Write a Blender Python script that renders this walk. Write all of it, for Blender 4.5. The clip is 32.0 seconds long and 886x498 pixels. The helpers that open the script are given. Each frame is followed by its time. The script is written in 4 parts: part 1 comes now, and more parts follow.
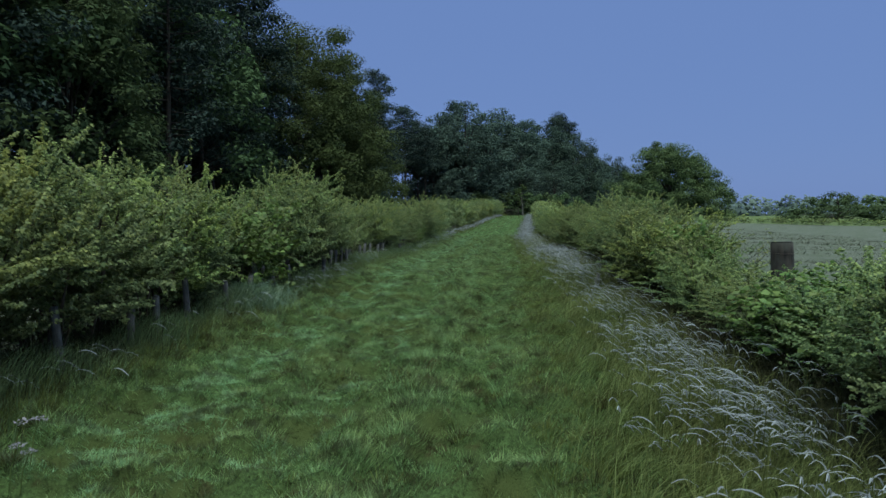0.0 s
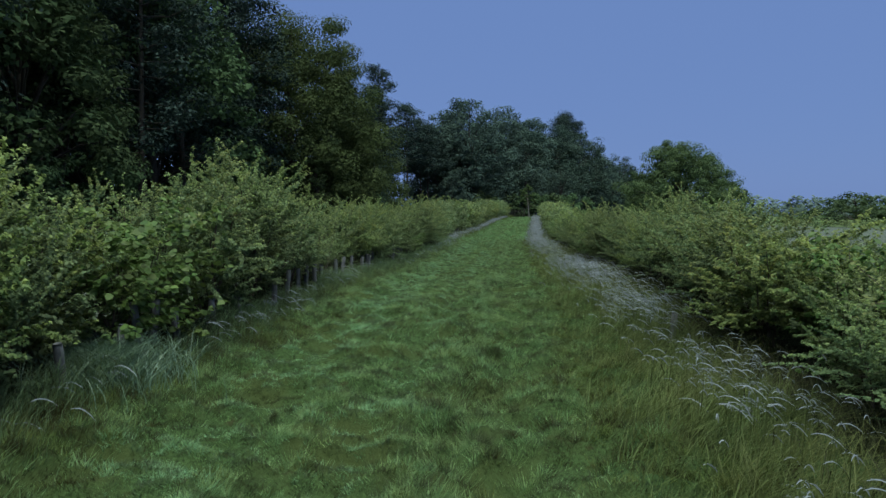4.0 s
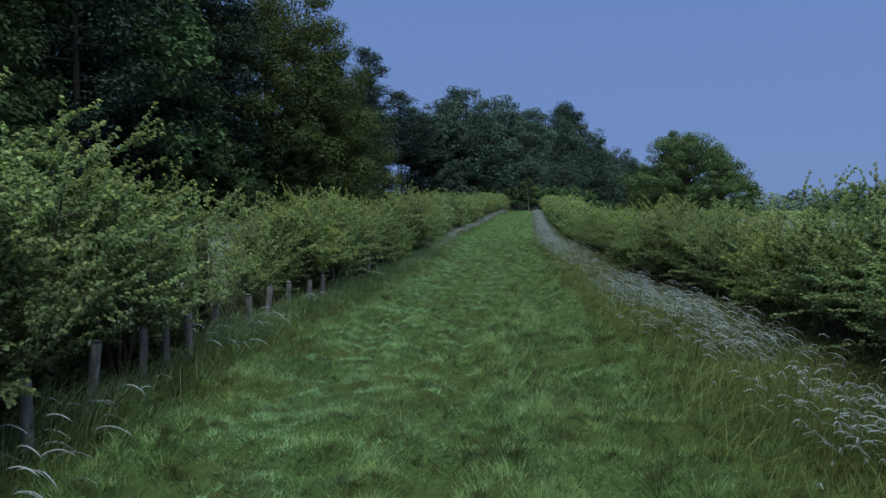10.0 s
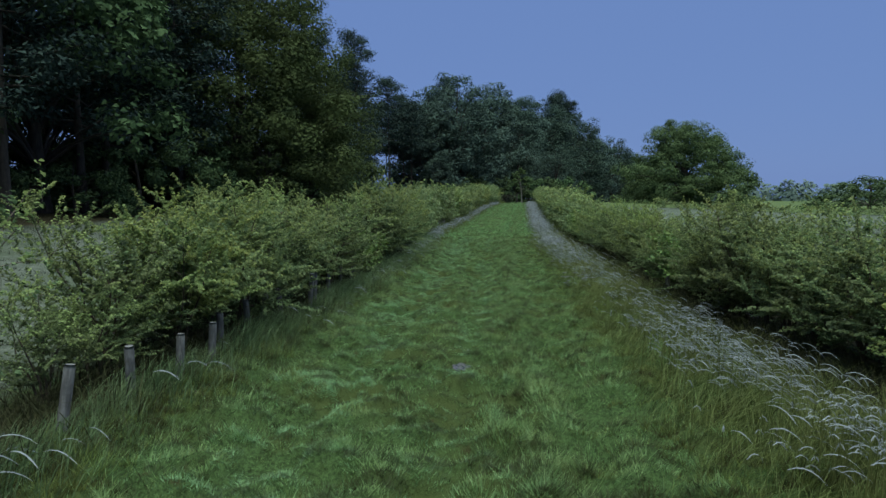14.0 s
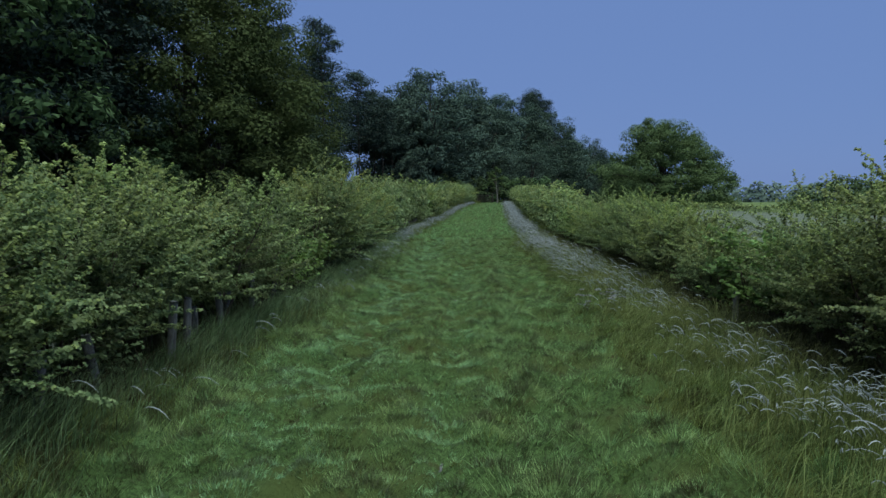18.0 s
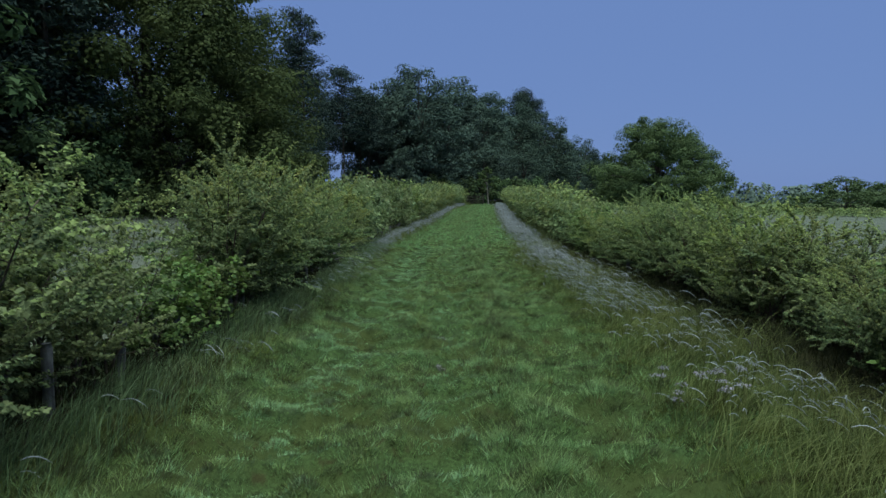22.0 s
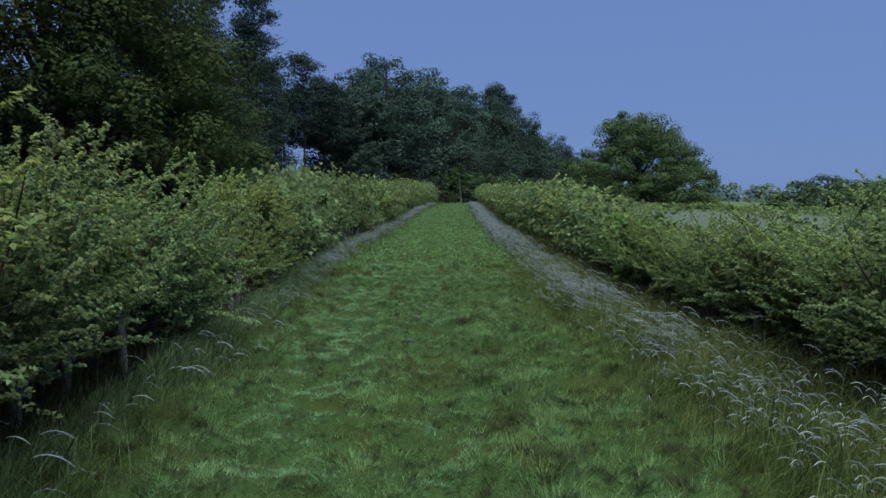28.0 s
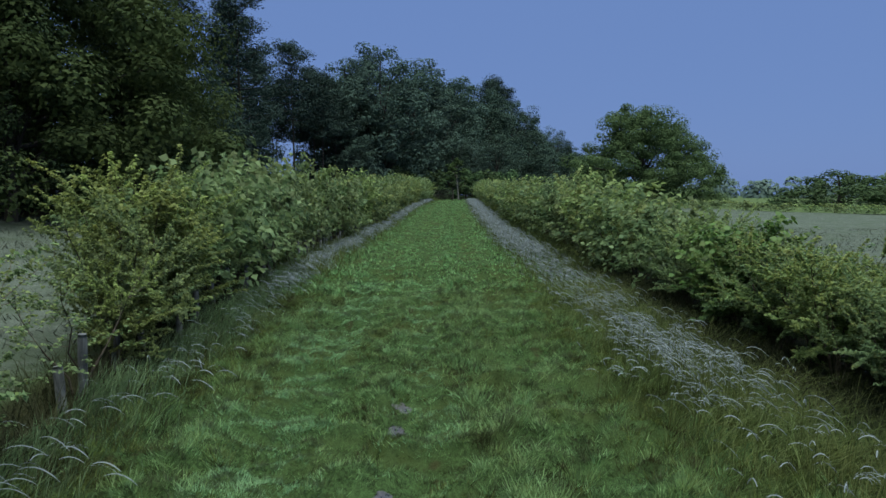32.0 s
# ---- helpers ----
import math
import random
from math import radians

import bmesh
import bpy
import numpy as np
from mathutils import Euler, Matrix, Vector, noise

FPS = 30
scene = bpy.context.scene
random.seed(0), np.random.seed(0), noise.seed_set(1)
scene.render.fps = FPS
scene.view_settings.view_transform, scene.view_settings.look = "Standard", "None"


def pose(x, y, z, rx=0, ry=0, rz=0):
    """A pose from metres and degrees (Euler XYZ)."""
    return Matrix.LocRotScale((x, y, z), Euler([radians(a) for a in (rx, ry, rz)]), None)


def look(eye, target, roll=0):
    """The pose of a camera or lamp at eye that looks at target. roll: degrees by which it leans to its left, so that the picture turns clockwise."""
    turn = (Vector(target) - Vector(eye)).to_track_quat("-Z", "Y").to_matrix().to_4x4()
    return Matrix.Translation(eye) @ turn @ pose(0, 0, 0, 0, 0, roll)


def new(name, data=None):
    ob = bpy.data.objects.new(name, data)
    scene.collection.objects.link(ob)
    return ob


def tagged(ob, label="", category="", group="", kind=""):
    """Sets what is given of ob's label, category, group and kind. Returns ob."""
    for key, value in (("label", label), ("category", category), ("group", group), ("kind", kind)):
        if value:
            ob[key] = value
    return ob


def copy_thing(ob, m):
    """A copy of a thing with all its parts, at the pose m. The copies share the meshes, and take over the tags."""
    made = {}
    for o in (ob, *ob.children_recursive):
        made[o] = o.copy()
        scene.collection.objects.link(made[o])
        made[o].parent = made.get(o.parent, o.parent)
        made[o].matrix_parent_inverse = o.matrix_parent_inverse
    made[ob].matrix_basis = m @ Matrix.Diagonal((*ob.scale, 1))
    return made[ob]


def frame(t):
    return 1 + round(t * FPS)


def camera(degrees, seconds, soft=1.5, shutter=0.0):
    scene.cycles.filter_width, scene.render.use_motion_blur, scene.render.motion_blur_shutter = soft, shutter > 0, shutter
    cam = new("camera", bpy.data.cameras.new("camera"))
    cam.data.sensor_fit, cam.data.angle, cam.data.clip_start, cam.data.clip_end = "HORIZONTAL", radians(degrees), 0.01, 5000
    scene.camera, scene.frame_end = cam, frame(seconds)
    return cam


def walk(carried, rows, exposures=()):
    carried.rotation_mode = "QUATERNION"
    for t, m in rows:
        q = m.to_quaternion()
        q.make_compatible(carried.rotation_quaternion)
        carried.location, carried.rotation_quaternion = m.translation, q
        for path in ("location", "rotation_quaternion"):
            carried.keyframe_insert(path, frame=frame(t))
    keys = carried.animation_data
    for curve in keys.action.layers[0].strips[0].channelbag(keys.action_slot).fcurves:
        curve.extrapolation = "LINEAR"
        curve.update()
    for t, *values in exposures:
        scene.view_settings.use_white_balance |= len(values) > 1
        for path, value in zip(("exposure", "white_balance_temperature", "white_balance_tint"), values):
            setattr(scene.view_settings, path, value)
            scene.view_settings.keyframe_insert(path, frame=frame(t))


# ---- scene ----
cam = camera(70.5, 32.0, soft=1.5)
# seconds, x, y, z, yaw to the left, pitch
PATH = [
    (0.0, 0.000, -0.000, 1.420, -0.00, -3.22),
    (0.5, 0.032, 0.444, 1.448, -0.02, -3.13),
    (1.0, -0.008, 0.899, 1.450, 0.02, -3.12),
    (1.5, 0.012, 1.338, 1.441, 0.09, -3.14),
    (2.0, 0.041, 1.786, 1.471, 0.08, -3.15),
    (2.5, 0.028, 2.227, 1.467, 0.17, -3.16),
    (3.0, 0.024, 2.673, 1.472, 0.13, -3.16),
    (3.5, 0.065, 3.134, 1.512, 0.17, -3.16),
    (5.5, 0.027, 4.835, 1.500, 0.90, -3.26),
    (6.0, -0.035, 5.284, 1.517, 0.91, -3.64),
    (6.5, -0.024, 5.735, 1.546, 0.91, -3.65),
    (7.0, -0.032, 6.172, 1.552, 0.66, -3.65),
    (7.5, 0.004, 6.594, 1.550, 0.19, -3.69),
    (8.0, 0.086, 7.020, 1.586, -0.22, -3.68),
    (8.5, 0.092, 7.437, 1.572, -0.18, -3.72),
    (9.0, 0.073, 7.869, 1.588, -0.15, -3.73),
    (9.5, 0.073, 8.308, 1.609, -0.12, -3.72),
    (10.0, 0.062, 8.753, 1.593, -0.03, -3.76),
    (10.5, 0.066, 9.194, 1.601, -0.19, -3.93),
    (11.0, 0.139, 9.657, 1.635, -0.47, -4.05),
    (11.5, 0.155, 10.084, 1.619, -0.48, -4.26),
    (12.0, 0.184, 10.511, 1.642, -0.47, -4.50),
    (12.5, 0.263, 10.930, 1.674, -0.72, -4.51),
    (13.0, 0.263, 11.361, 1.661, -0.64, -4.54),
    (13.5, 0.299, 11.800, 1.698, -0.65, -4.61),
    (14.0, 0.354, 12.273, 1.740, -0.79, -4.61),
    (14.5, 0.322, 12.732, 1.713, -0.93, -4.60),
    (16.5, 0.416, 14.642, 1.520, -2.58, -4.49),
    (17.0, 0.498, 15.110, 1.534, -2.98, -4.46),
    (17.5, 0.506, 15.565, 1.515, -3.13, -4.44),
    (18.0, 0.567, 16.020, 1.503, -3.16, -4.47),
    (18.5, 0.662, 16.483, 1.525, -3.19, -4.50),
    (19.0, 0.718, 16.949, 1.513, -3.09, -4.47),
    (19.5, 0.775, 17.396, 1.502, -3.21, -4.52),
    (20.0, 0.820, 17.861, 1.531, -3.38, -4.49),
    (20.5, 0.793, 18.321, 1.534, -3.39, -4.48),
    (21.0, 0.836, 18.777, 1.521, -3.95, -4.49),
    (21.5, 0.902, 19.237, 1.537, -3.98, -4.46),
    (22.0, 0.916, 19.692, 1.538, -4.10, -4.37),
    (22.5, 0.964, 20.142, 1.519, -4.61, -4.39),
    (23.0, 1.003, 20.603, 1.526, -4.78, -4.38),
    (23.5, 0.974, 21.058, 1.522, -4.74, -4.39),
    (24.0, 1.022, 21.513, 1.517, -4.95, -4.55),
    (24.5, 1.118, 21.981, 1.528, -5.06, -4.57),
    (25.0, 1.172, 22.449, 1.513, -5.11, -4.56),
    (25.5, 1.195, 22.924, 1.521, -5.63, -4.56),
    (27.5, 1.306, 25.030, 1.592, -6.89, -4.54),
    (28.0, 1.328, 25.496, 1.581, -6.84, -4.52),
    (28.5, 1.402, 25.944, 1.575, -7.23, -4.56),
    (29.0, 1.543, 26.412, 1.597, -7.36, -4.50),
    (29.5, 1.551, 26.881, 1.590, -7.28, -4.53),
    (30.0, 1.587, 27.360, 1.604, -7.26, -4.54),
    (30.5, 1.686, 27.841, 1.627, -7.28, -4.52),
    (31.0, 1.671, 28.327, 1.623, -7.27, -4.92),
    (31.5, 1.701, 28.803, 1.622, -7.22, -4.91),
    (32.0, 1.732, 29.304, 1.657, -7.20, -4.89),
]
walk(cam, [(t, pose(x, y, z, 90 + pitch, 0, yaw)) for t, x, y, z, yaw, pitch in PATH])

# ---- world and light ----
world = bpy.data.worlds.new("overcast_dusk")
scene.world = world
world.use_nodes = True
wn, wl = world.node_tree.nodes, world.node_tree.links
wn.clear()
sky = wn.new("ShaderNodeTexSky")
sky.sky_type, sky.sun_disc = "NISHITA", False
sky.sun_elevation, sky.sun_rotation = radians(68), radians(200)
clear_sky = wn.new("ShaderNodeBackground")
clear_sky.inputs[1].default_value = 0.008
wl.new(sky.outputs[0], clear_sky.inputs[0])
cloud = wn.new("ShaderNodeBackground")
cloud.inputs[0].default_value = (0.148, 0.254, 0.553, 1)
cloud.inputs[1].default_value = 0.88
both = wn.new("ShaderNodeAddShader")
world_out = wn.new("ShaderNodeOutputWorld")
wl.new(clear_sky.outputs[0], both.inputs[0])
wl.new(cloud.outputs[0], both.inputs[1])
wl.new(both.outputs[0], world_out.inputs[0])

sun_data = bpy.data.lights.new("overcast_sun", "SUN")
sun_data.energy, sun_data.angle, sun_data.color = 5.8, radians(70), (0.91, 1.0, 0.86)
sun = new("overcast_sun", sun_data)
sun.matrix_world = look((0, 0, 60), (-4, 9, 0))


# ---- plan of the lane ----
def bend(y):
    return np.maximum(0, y - 35)


def smooth(a, b, v):
    s = np.clip((v - a) / (b - a), 0, 1)
    return s * s * (3 - 2 * s)


def left_line(y):
    """The row of the left hedge, bowed outward where the lane widens."""
    return -4.0 + 0.108 * y + 0.034 * bend(y) - 1.15 * smooth(29, 48, y) * (1 - smooth(75, 108, y))


def right_line(y):
    """The row of the right hedge."""
    return 2.55 + 0.105 * y + 0.037 * bend(y)


# bare muddy patches: x, y, half width, half length
MUDS = [(0.63, 18.75, 0.1, 0.2), (0.75, 19.55, 0.05, 0.1), (0.65, 20.4, 0.06, 0.1), (2.05, 34.35, 0.09, 0.16), (1.96, 33.85, 0.1, 0.14), (2.19, 35.1, 0.06, 0.09), (1.81, 32.75, 0.07, 0.12), (1.42, 26.85, 0.07, 0.16), (1.31, 25.65, 0.06, 0.12), (1.25, 27.6, 0.06, 0.12)]


def patches(x, y, size, seed=0):
    """Smooth random patches of that size, 0 to 1."""
    table = np.random.default_rng(seed).uniform(0, 1, (256, 256))
    a, b = np.asarray(x) / size, np.asarray(y) / size
    i, j = np.floor(a).astype(int), np.floor(b).astype(int)
    f, g = a - i, b - j
    f, g = f * f * (3 - 2 * f), g * g * (3 - 2 * g)
    i, j, i1, j1 = i % 256, j % 256, (i + 1) % 256, (j + 1) % 256
    return (table[i, j] * (1 - f) + table[i1, j] * f) * (1 - g) + (table[i, j1] * (1 - f) + table[i1, j1] * f) * g


def mound(x, y):
    """Where the lane's turf stands in mounds, 0 to 1."""
    return smooth(0.25, 0.8, patches(x * 0.62, y, 0.2, 1) * 0.58 + patches(x * 0.75, y, 0.1, 11) * 0.42)


def height(x, y):
    """The ground's height."""
    x, y = np.asarray(x, float), np.asarray(y, float)
    mid = (left_line(y) + right_line(y)) / 2
    z = 0.17 * np.exp(-((y - 14) / 4.0) ** 2) - 0.06 * smooth(28, 36, y)
    z = z + 1.1 * smooth(48, 108, y) * (1 - smooth(12, 45, x - mid))
    out = np.clip(left_line(y) - x, 0, 17)
    z = z + 0.072 * out * (1 - 0.5 * smooth(60, 110, y))
    bank = np.exp(-((x - left_line(y)) / 0.7) ** 2) + np.exp(-((x - right_line(y)) / 0.8) ** 2)
    z = z + 0.10 * bank
    u = x - mid
    rut = np.exp(-((u + 1.65) / 0.3) ** 2) + np.exp(-((u + 0.6) / 0.18) ** 2) + np.exp(-((u - 0.42) / 0.17) ** 2)
    inside = 1 - smooth(2.0, 3.2, np.abs(u))
    z = z - 0.045 * rut
    bumps = (mound(x, y) - 0.5) * 0.135 + (patches(x, y, 1.3, 2) - 0.5) * 0.06
    flat = 1.0
    for mx, my, rx, ry in MUDS:
        flat = flat * smooth(0.9, 1.8, np.hypot((x - mx) / rx, (y - my) / ry))
    bumps = bumps * flat - 0.03 * (1 - flat)
    return z + bumps * inside + (1 - inside) * 0.05 * np.sin(x * 0.7) * np.sin(y * 0.6)


# ---- mesh helpers ----
class Geo:
    """Collects vertices and faces of many small pieces."""

    def __init__(self):
        self.v, self.f, self.n = [], [], 0

    def add(self, verts, faces):
        """verts (n, 3), faces (m, k) of indices into verts."""
        self.v.append(np.asarray(verts, float).reshape(-1, 3))
        self.f.append(np.asarray(faces, int) + self.n)
        self.n += len(self.v[-1])

    def tube(self, points, radii, sides=5, cap=True):
        p = np.asarray(points, float)
        k = len(p)
        d = np.gradient(p, axis=0)
        d /= np.linalg.norm(d, axis=1)[:, None] + 1e-9
        ref = np.where(np.abs(d[:, 2:3]) > 0.9, [[1.0, 0, 0]], [[0, 0, 1.0]])
        a = np.cross(d, ref)
        a /= np.linalg.norm(a, axis=1)[:, None] + 1e-9
        b = np.cross(d, a)
        t = np.arange(sides) * 2 * np.pi / sides
        ring = a[:, None] * np.cos(t)[None, :, None] + b[:, None] * np.sin(t)[None, :, None]
        v = p[:, None] + ring * np.asarray(radii, float)[:, None, None]
        i = (np.arange(k - 1)[:, None] * sides + np.arange(sides)[None]).ravel()
        j = (np.arange(k - 1)[:, None] * sides + (np.arange(sides)[None] + 1) % sides).ravel()
        base = self.n
        self.add(v.reshape(-1, 3), np.stack([i, j, j + sides, i + sides], 1))
        if cap:
            self.f.append(np.array([np.arange(sides)[::-1] + base + (k - 1) * sides]))

    def leaves(self, centre, normal, along, length, width, fold=0.25):
        """Folded four-cornered leaves."""
        normal = normal / (np.linalg.norm(normal, axis=1)[:, None] + 1e-9)
        side = np.cross(normal, along)
        side /= np.linalg.norm(side, axis=1)[:, None] + 1e-9
        fwd = np.cross(side, normal)
        ln, wd = np.asarray(length).reshape(-1, 1), np.asarray(width).reshape(-1, 1)
        n = len(centre)
        a = centre - fwd * ln * 0.5
        c = centre + fwd * ln * 0.5 - normal * ln * 0.12
        b = centre + side * wd * 0.5 + normal * wd * fold - fwd * ln * 0.06
        d = centre - side * wd * 0.5 + normal * wd * fold - fwd * ln * 0.06
        v = np.stack([a, b, c, d], 1).reshape(-1, 3)
        self.add(v, np.arange(4 * n).reshape(n, 4))

    def small_leaves(self, centre, normal, along, length, width):
        """Three-cornered leaves."""
        side = np.cross(normal, along)
        side /= np.linalg.norm(side, axis=1)[:, None] + 1e-9
        fwd = np.cross(side, normal)
        fwd /= np.linalg.norm(fwd, axis=1)[:, None] + 1e-9
        ln, wd = np.asarray(length).reshape(-1, 1), np.asarray(width).reshape(-1, 1)
        n = len(centre)
        v = np.stack([centre - fwd * ln * 0.4 + side * wd * 0.5, centre - fwd * ln * 0.3 - side * wd * 0.5, centre + fwd * ln * 0.6], 1)
        self.add(v.reshape(-1, 3), np.arange(3 * n).reshape(n, 3))

    def round_leaves(self, centre, normal, along, size):
        """Broad six-cornered leaves."""
        normal = normal / (np.linalg.norm(normal, axis=1)[:, None] + 1e-9)
        side = np.cross(normal, along)
        side /= np.linalg.norm(side, axis=1)[:, None] + 1e-9
        fwd = np.cross(side, normal)
        s = np.asarray(size).reshape(-1, 1)
        n = len(centre)
        rows = []
        for f, w, u in ((-0.5, 0.0, 0), (-0.3, 0.38, 0.1), (0.12, 0.42, 0.1), (0.55, 0.0, -0.1), (0.12, -0.42, 0.1), (-0.3, -0.38, 0.1)):
            rows.append(centre + fwd * s * f + side * s * w + normal * s * u)
        self.add(np.stack(rows, 1).reshape(-1, 3), np.arange(6 * n).reshape(n, 6))

    def mesh(self, name, material, shade=False):
        me = bpy.data.meshes.new(name)
        v = np.concatenate(self.v)
        sizes = np.concatenate([np.full(len(f), f.shape[1]) for f in self.f])
        loops = np.concatenate([f.ravel() for f in self.f])
        me.vertices.add(len(v))
        me.vertices.foreach_set("co", v.astype(np.float32).ravel())
        me.loops.add(len(loops))
        me.loops.foreach_set("vertex_index", loops.astype(np.int32))
        me.polygons.add(len(sizes))
        starts = np.concatenate([[0], np.cumsum(sizes)[:-1]])
        me.polygons.foreach_set("loop_start", starts.astype(np.int32))
        me.update(calc_edges=True)
        if shade:
            me.polygons.foreach_set("use_smooth", np.ones(len(sizes), bool))
        me.materials.append(material)
        return me


def part(name, geo, material, parent, label="", shade=False, kind=""):
    ob = new(name, geo.mesh(name, material, shade) if isinstance(geo, Geo) else geo)
    ob.parent = parent
    return tagged(ob, label, kind=kind)


# ---- materials ----
def material(name):
    m = bpy.data.materials.new(name)
    m.use_nodes = True
    nt = m.node_tree
    nt.nodes.clear()
    out = nt.nodes.new("ShaderNodeOutputMaterial")
    return m, nt, out


def node(nt, kind, **values):
    n = nt.nodes.new(kind)
    for key, value in values.items():
        n.inputs[key].default_value = value
    return n


def mixed(nt, factor, a, b):
    n = nt.nodes.new("ShaderNodeMix")
    n.data_type = "RGBA"
    for socket, value in ((n.inputs[0], factor), (n.inputs[6], a), (n.inputs[7], b)):
        if isinstance(value, (tuple, list)):
            socket.default_value = (*value[:3], 1)
        elif isinstance(value, (int, float)):
            socket.default_value = value
        else:
            nt.links.new(value, socket)
    return n.outputs[2]


def calc(nt, op, a, b=0.0, c=0.0, clamp=False):
    n = nt.nodes.new("ShaderNodeMath")
    n.operation, n.use_clamp = op, clamp
    for socket, value in zip(n.inputs, (a, b, c)):
        if isinstance(value, (int, float)):
            socket.default_value = value
        else:
            nt.links.new(value, socket)
    return n.outputs[0]


def ramped(nt, value, a, b, lo=0.0, hi=1.0):
    n = node(nt, "ShaderNodeMapRange", **{"From Min": a, "From Max": b, "To Min": lo, "To Max": hi})
    n.interpolation_type = "SMOOTHSTEP"
    nt.links.new(value, n.inputs[0])
    return n.outputs[0]


def noisy(nt, scale, detail=4.0, where=None, rough=0.55):
    n = node(nt, "ShaderNodeTexNoise", Scale=scale, Detail=detail, Roughness=rough)
    if where is not None:
        nt.links.new(where, n.inputs["Vector"])
    return n.outputs["Fac"]


def leaf_material(name, dark, light, tip, through_light=0.3, rough=0.55, patch=1.2, gloss=0.3, dead=None):
    """Leaves that differ one by one, bush by bush and in patches."""
    m, nt, out = material(name)
    geo = nt.nodes.new("ShaderNodeNewGeometry")
    info = nt.nodes.new("ShaderNodeObjectInfo")
    blotch = ramped(nt, noisy(nt, patch, 3, geo.outputs["Position"]), 0.35, 0.68)
    col = mixed(nt, geo.outputs["Random Per Island"], dark, light)
    col = mixed(nt, calc(nt, "MULTIPLY", blotch, 0.55), col, tip)
    if dead:
        mp = nt.nodes.new("ShaderNodeMapping")
        mp.inputs["Scale"].default_value = (0.5, 1.0, 0.4)
        nt.links.new(geo.outputs["Position"], mp.inputs[0])
        fleck = ramped(nt, noisy(nt, 8.5, 3, mp.outputs[0], 0.6), 0.46, 0.58)
        col = mixed(nt, calc(nt, "MULTIPLY", fleck, 0.9), col, dead)
    hsv = node(nt, "ShaderNodeHueSaturation")
    nt.links.new(ramped(nt, info.outputs["Random"], 0, 1, 0.485, 0.515), hsv.inputs["Hue"])
    nt.links.new(ramped(nt, info.outputs["Random"], 0, 1, 0.82, 1.18), hsv.inputs["Value"])
    nt.links.new(col, hsv.inputs["Color"])
    bsdf = node(nt, "ShaderNodeBsdfPrincipled", Roughness=rough)
    bsdf.inputs["Specular IOR Level"].default_value = gloss
    nt.links.new(hsv.outputs[0], bsdf.inputs["Base Color"])
    trans = nt.nodes.new("ShaderNodeBsdfTranslucent")
    nt.links.new(hsv.outputs[0], trans.inputs[0])
    mix = nt.nodes.new("ShaderNodeMixShader")
    mix.inputs[0].default_value = through_light
    nt.links.new(bsdf.outputs[0], mix.inputs[1])
    nt.links.new(trans.outputs[0], mix.inputs[2])
    nt.links.new(mix.outputs[0], out.inputs[0])
    return m


def wood_material(name, dark, light, scale=14.0, stretch=0.15, rough=0.9, bump=0.5, moss=None):
    m, nt, out = material(name)
    tc = nt.nodes.new("ShaderNodeTexCoord")
    mp = nt.nodes.new("ShaderNodeMapping")
    mp.inputs["Scale"].default_value = (1, 1, stretch)
    nt.links.new(tc.outputs["Object"], mp.inputs[0])
    grain = noisy(nt, scale, 6, mp.outputs[0], 0.65)
    col = mixed(nt, ramped(nt, grain, 0.3, 0.7), dark, light)
    stain = ramped(nt, noisy(nt, scale * 0.25, 3, tc.outputs["Object"]), 0.45, 0.65)
    col = mixed(nt, calc(nt, "MULTIPLY", stain, 0.6), col, moss or dark)
    bsdf = node(nt, "ShaderNodeBsdfPrincipled", Roughness=rough)
    nt.links.new(col, bsdf.inputs["Base Color"])
    bp = node(nt, "ShaderNodeBump", Strength=bump, Distance=0.01)
    nt.links.new(grain, bp.inputs["Height"])
    nt.links.new(bp.outputs[0], bsdf.inputs["Normal"])
    nt.links.new(bsdf.outputs[0], out.inputs[0])
    return m


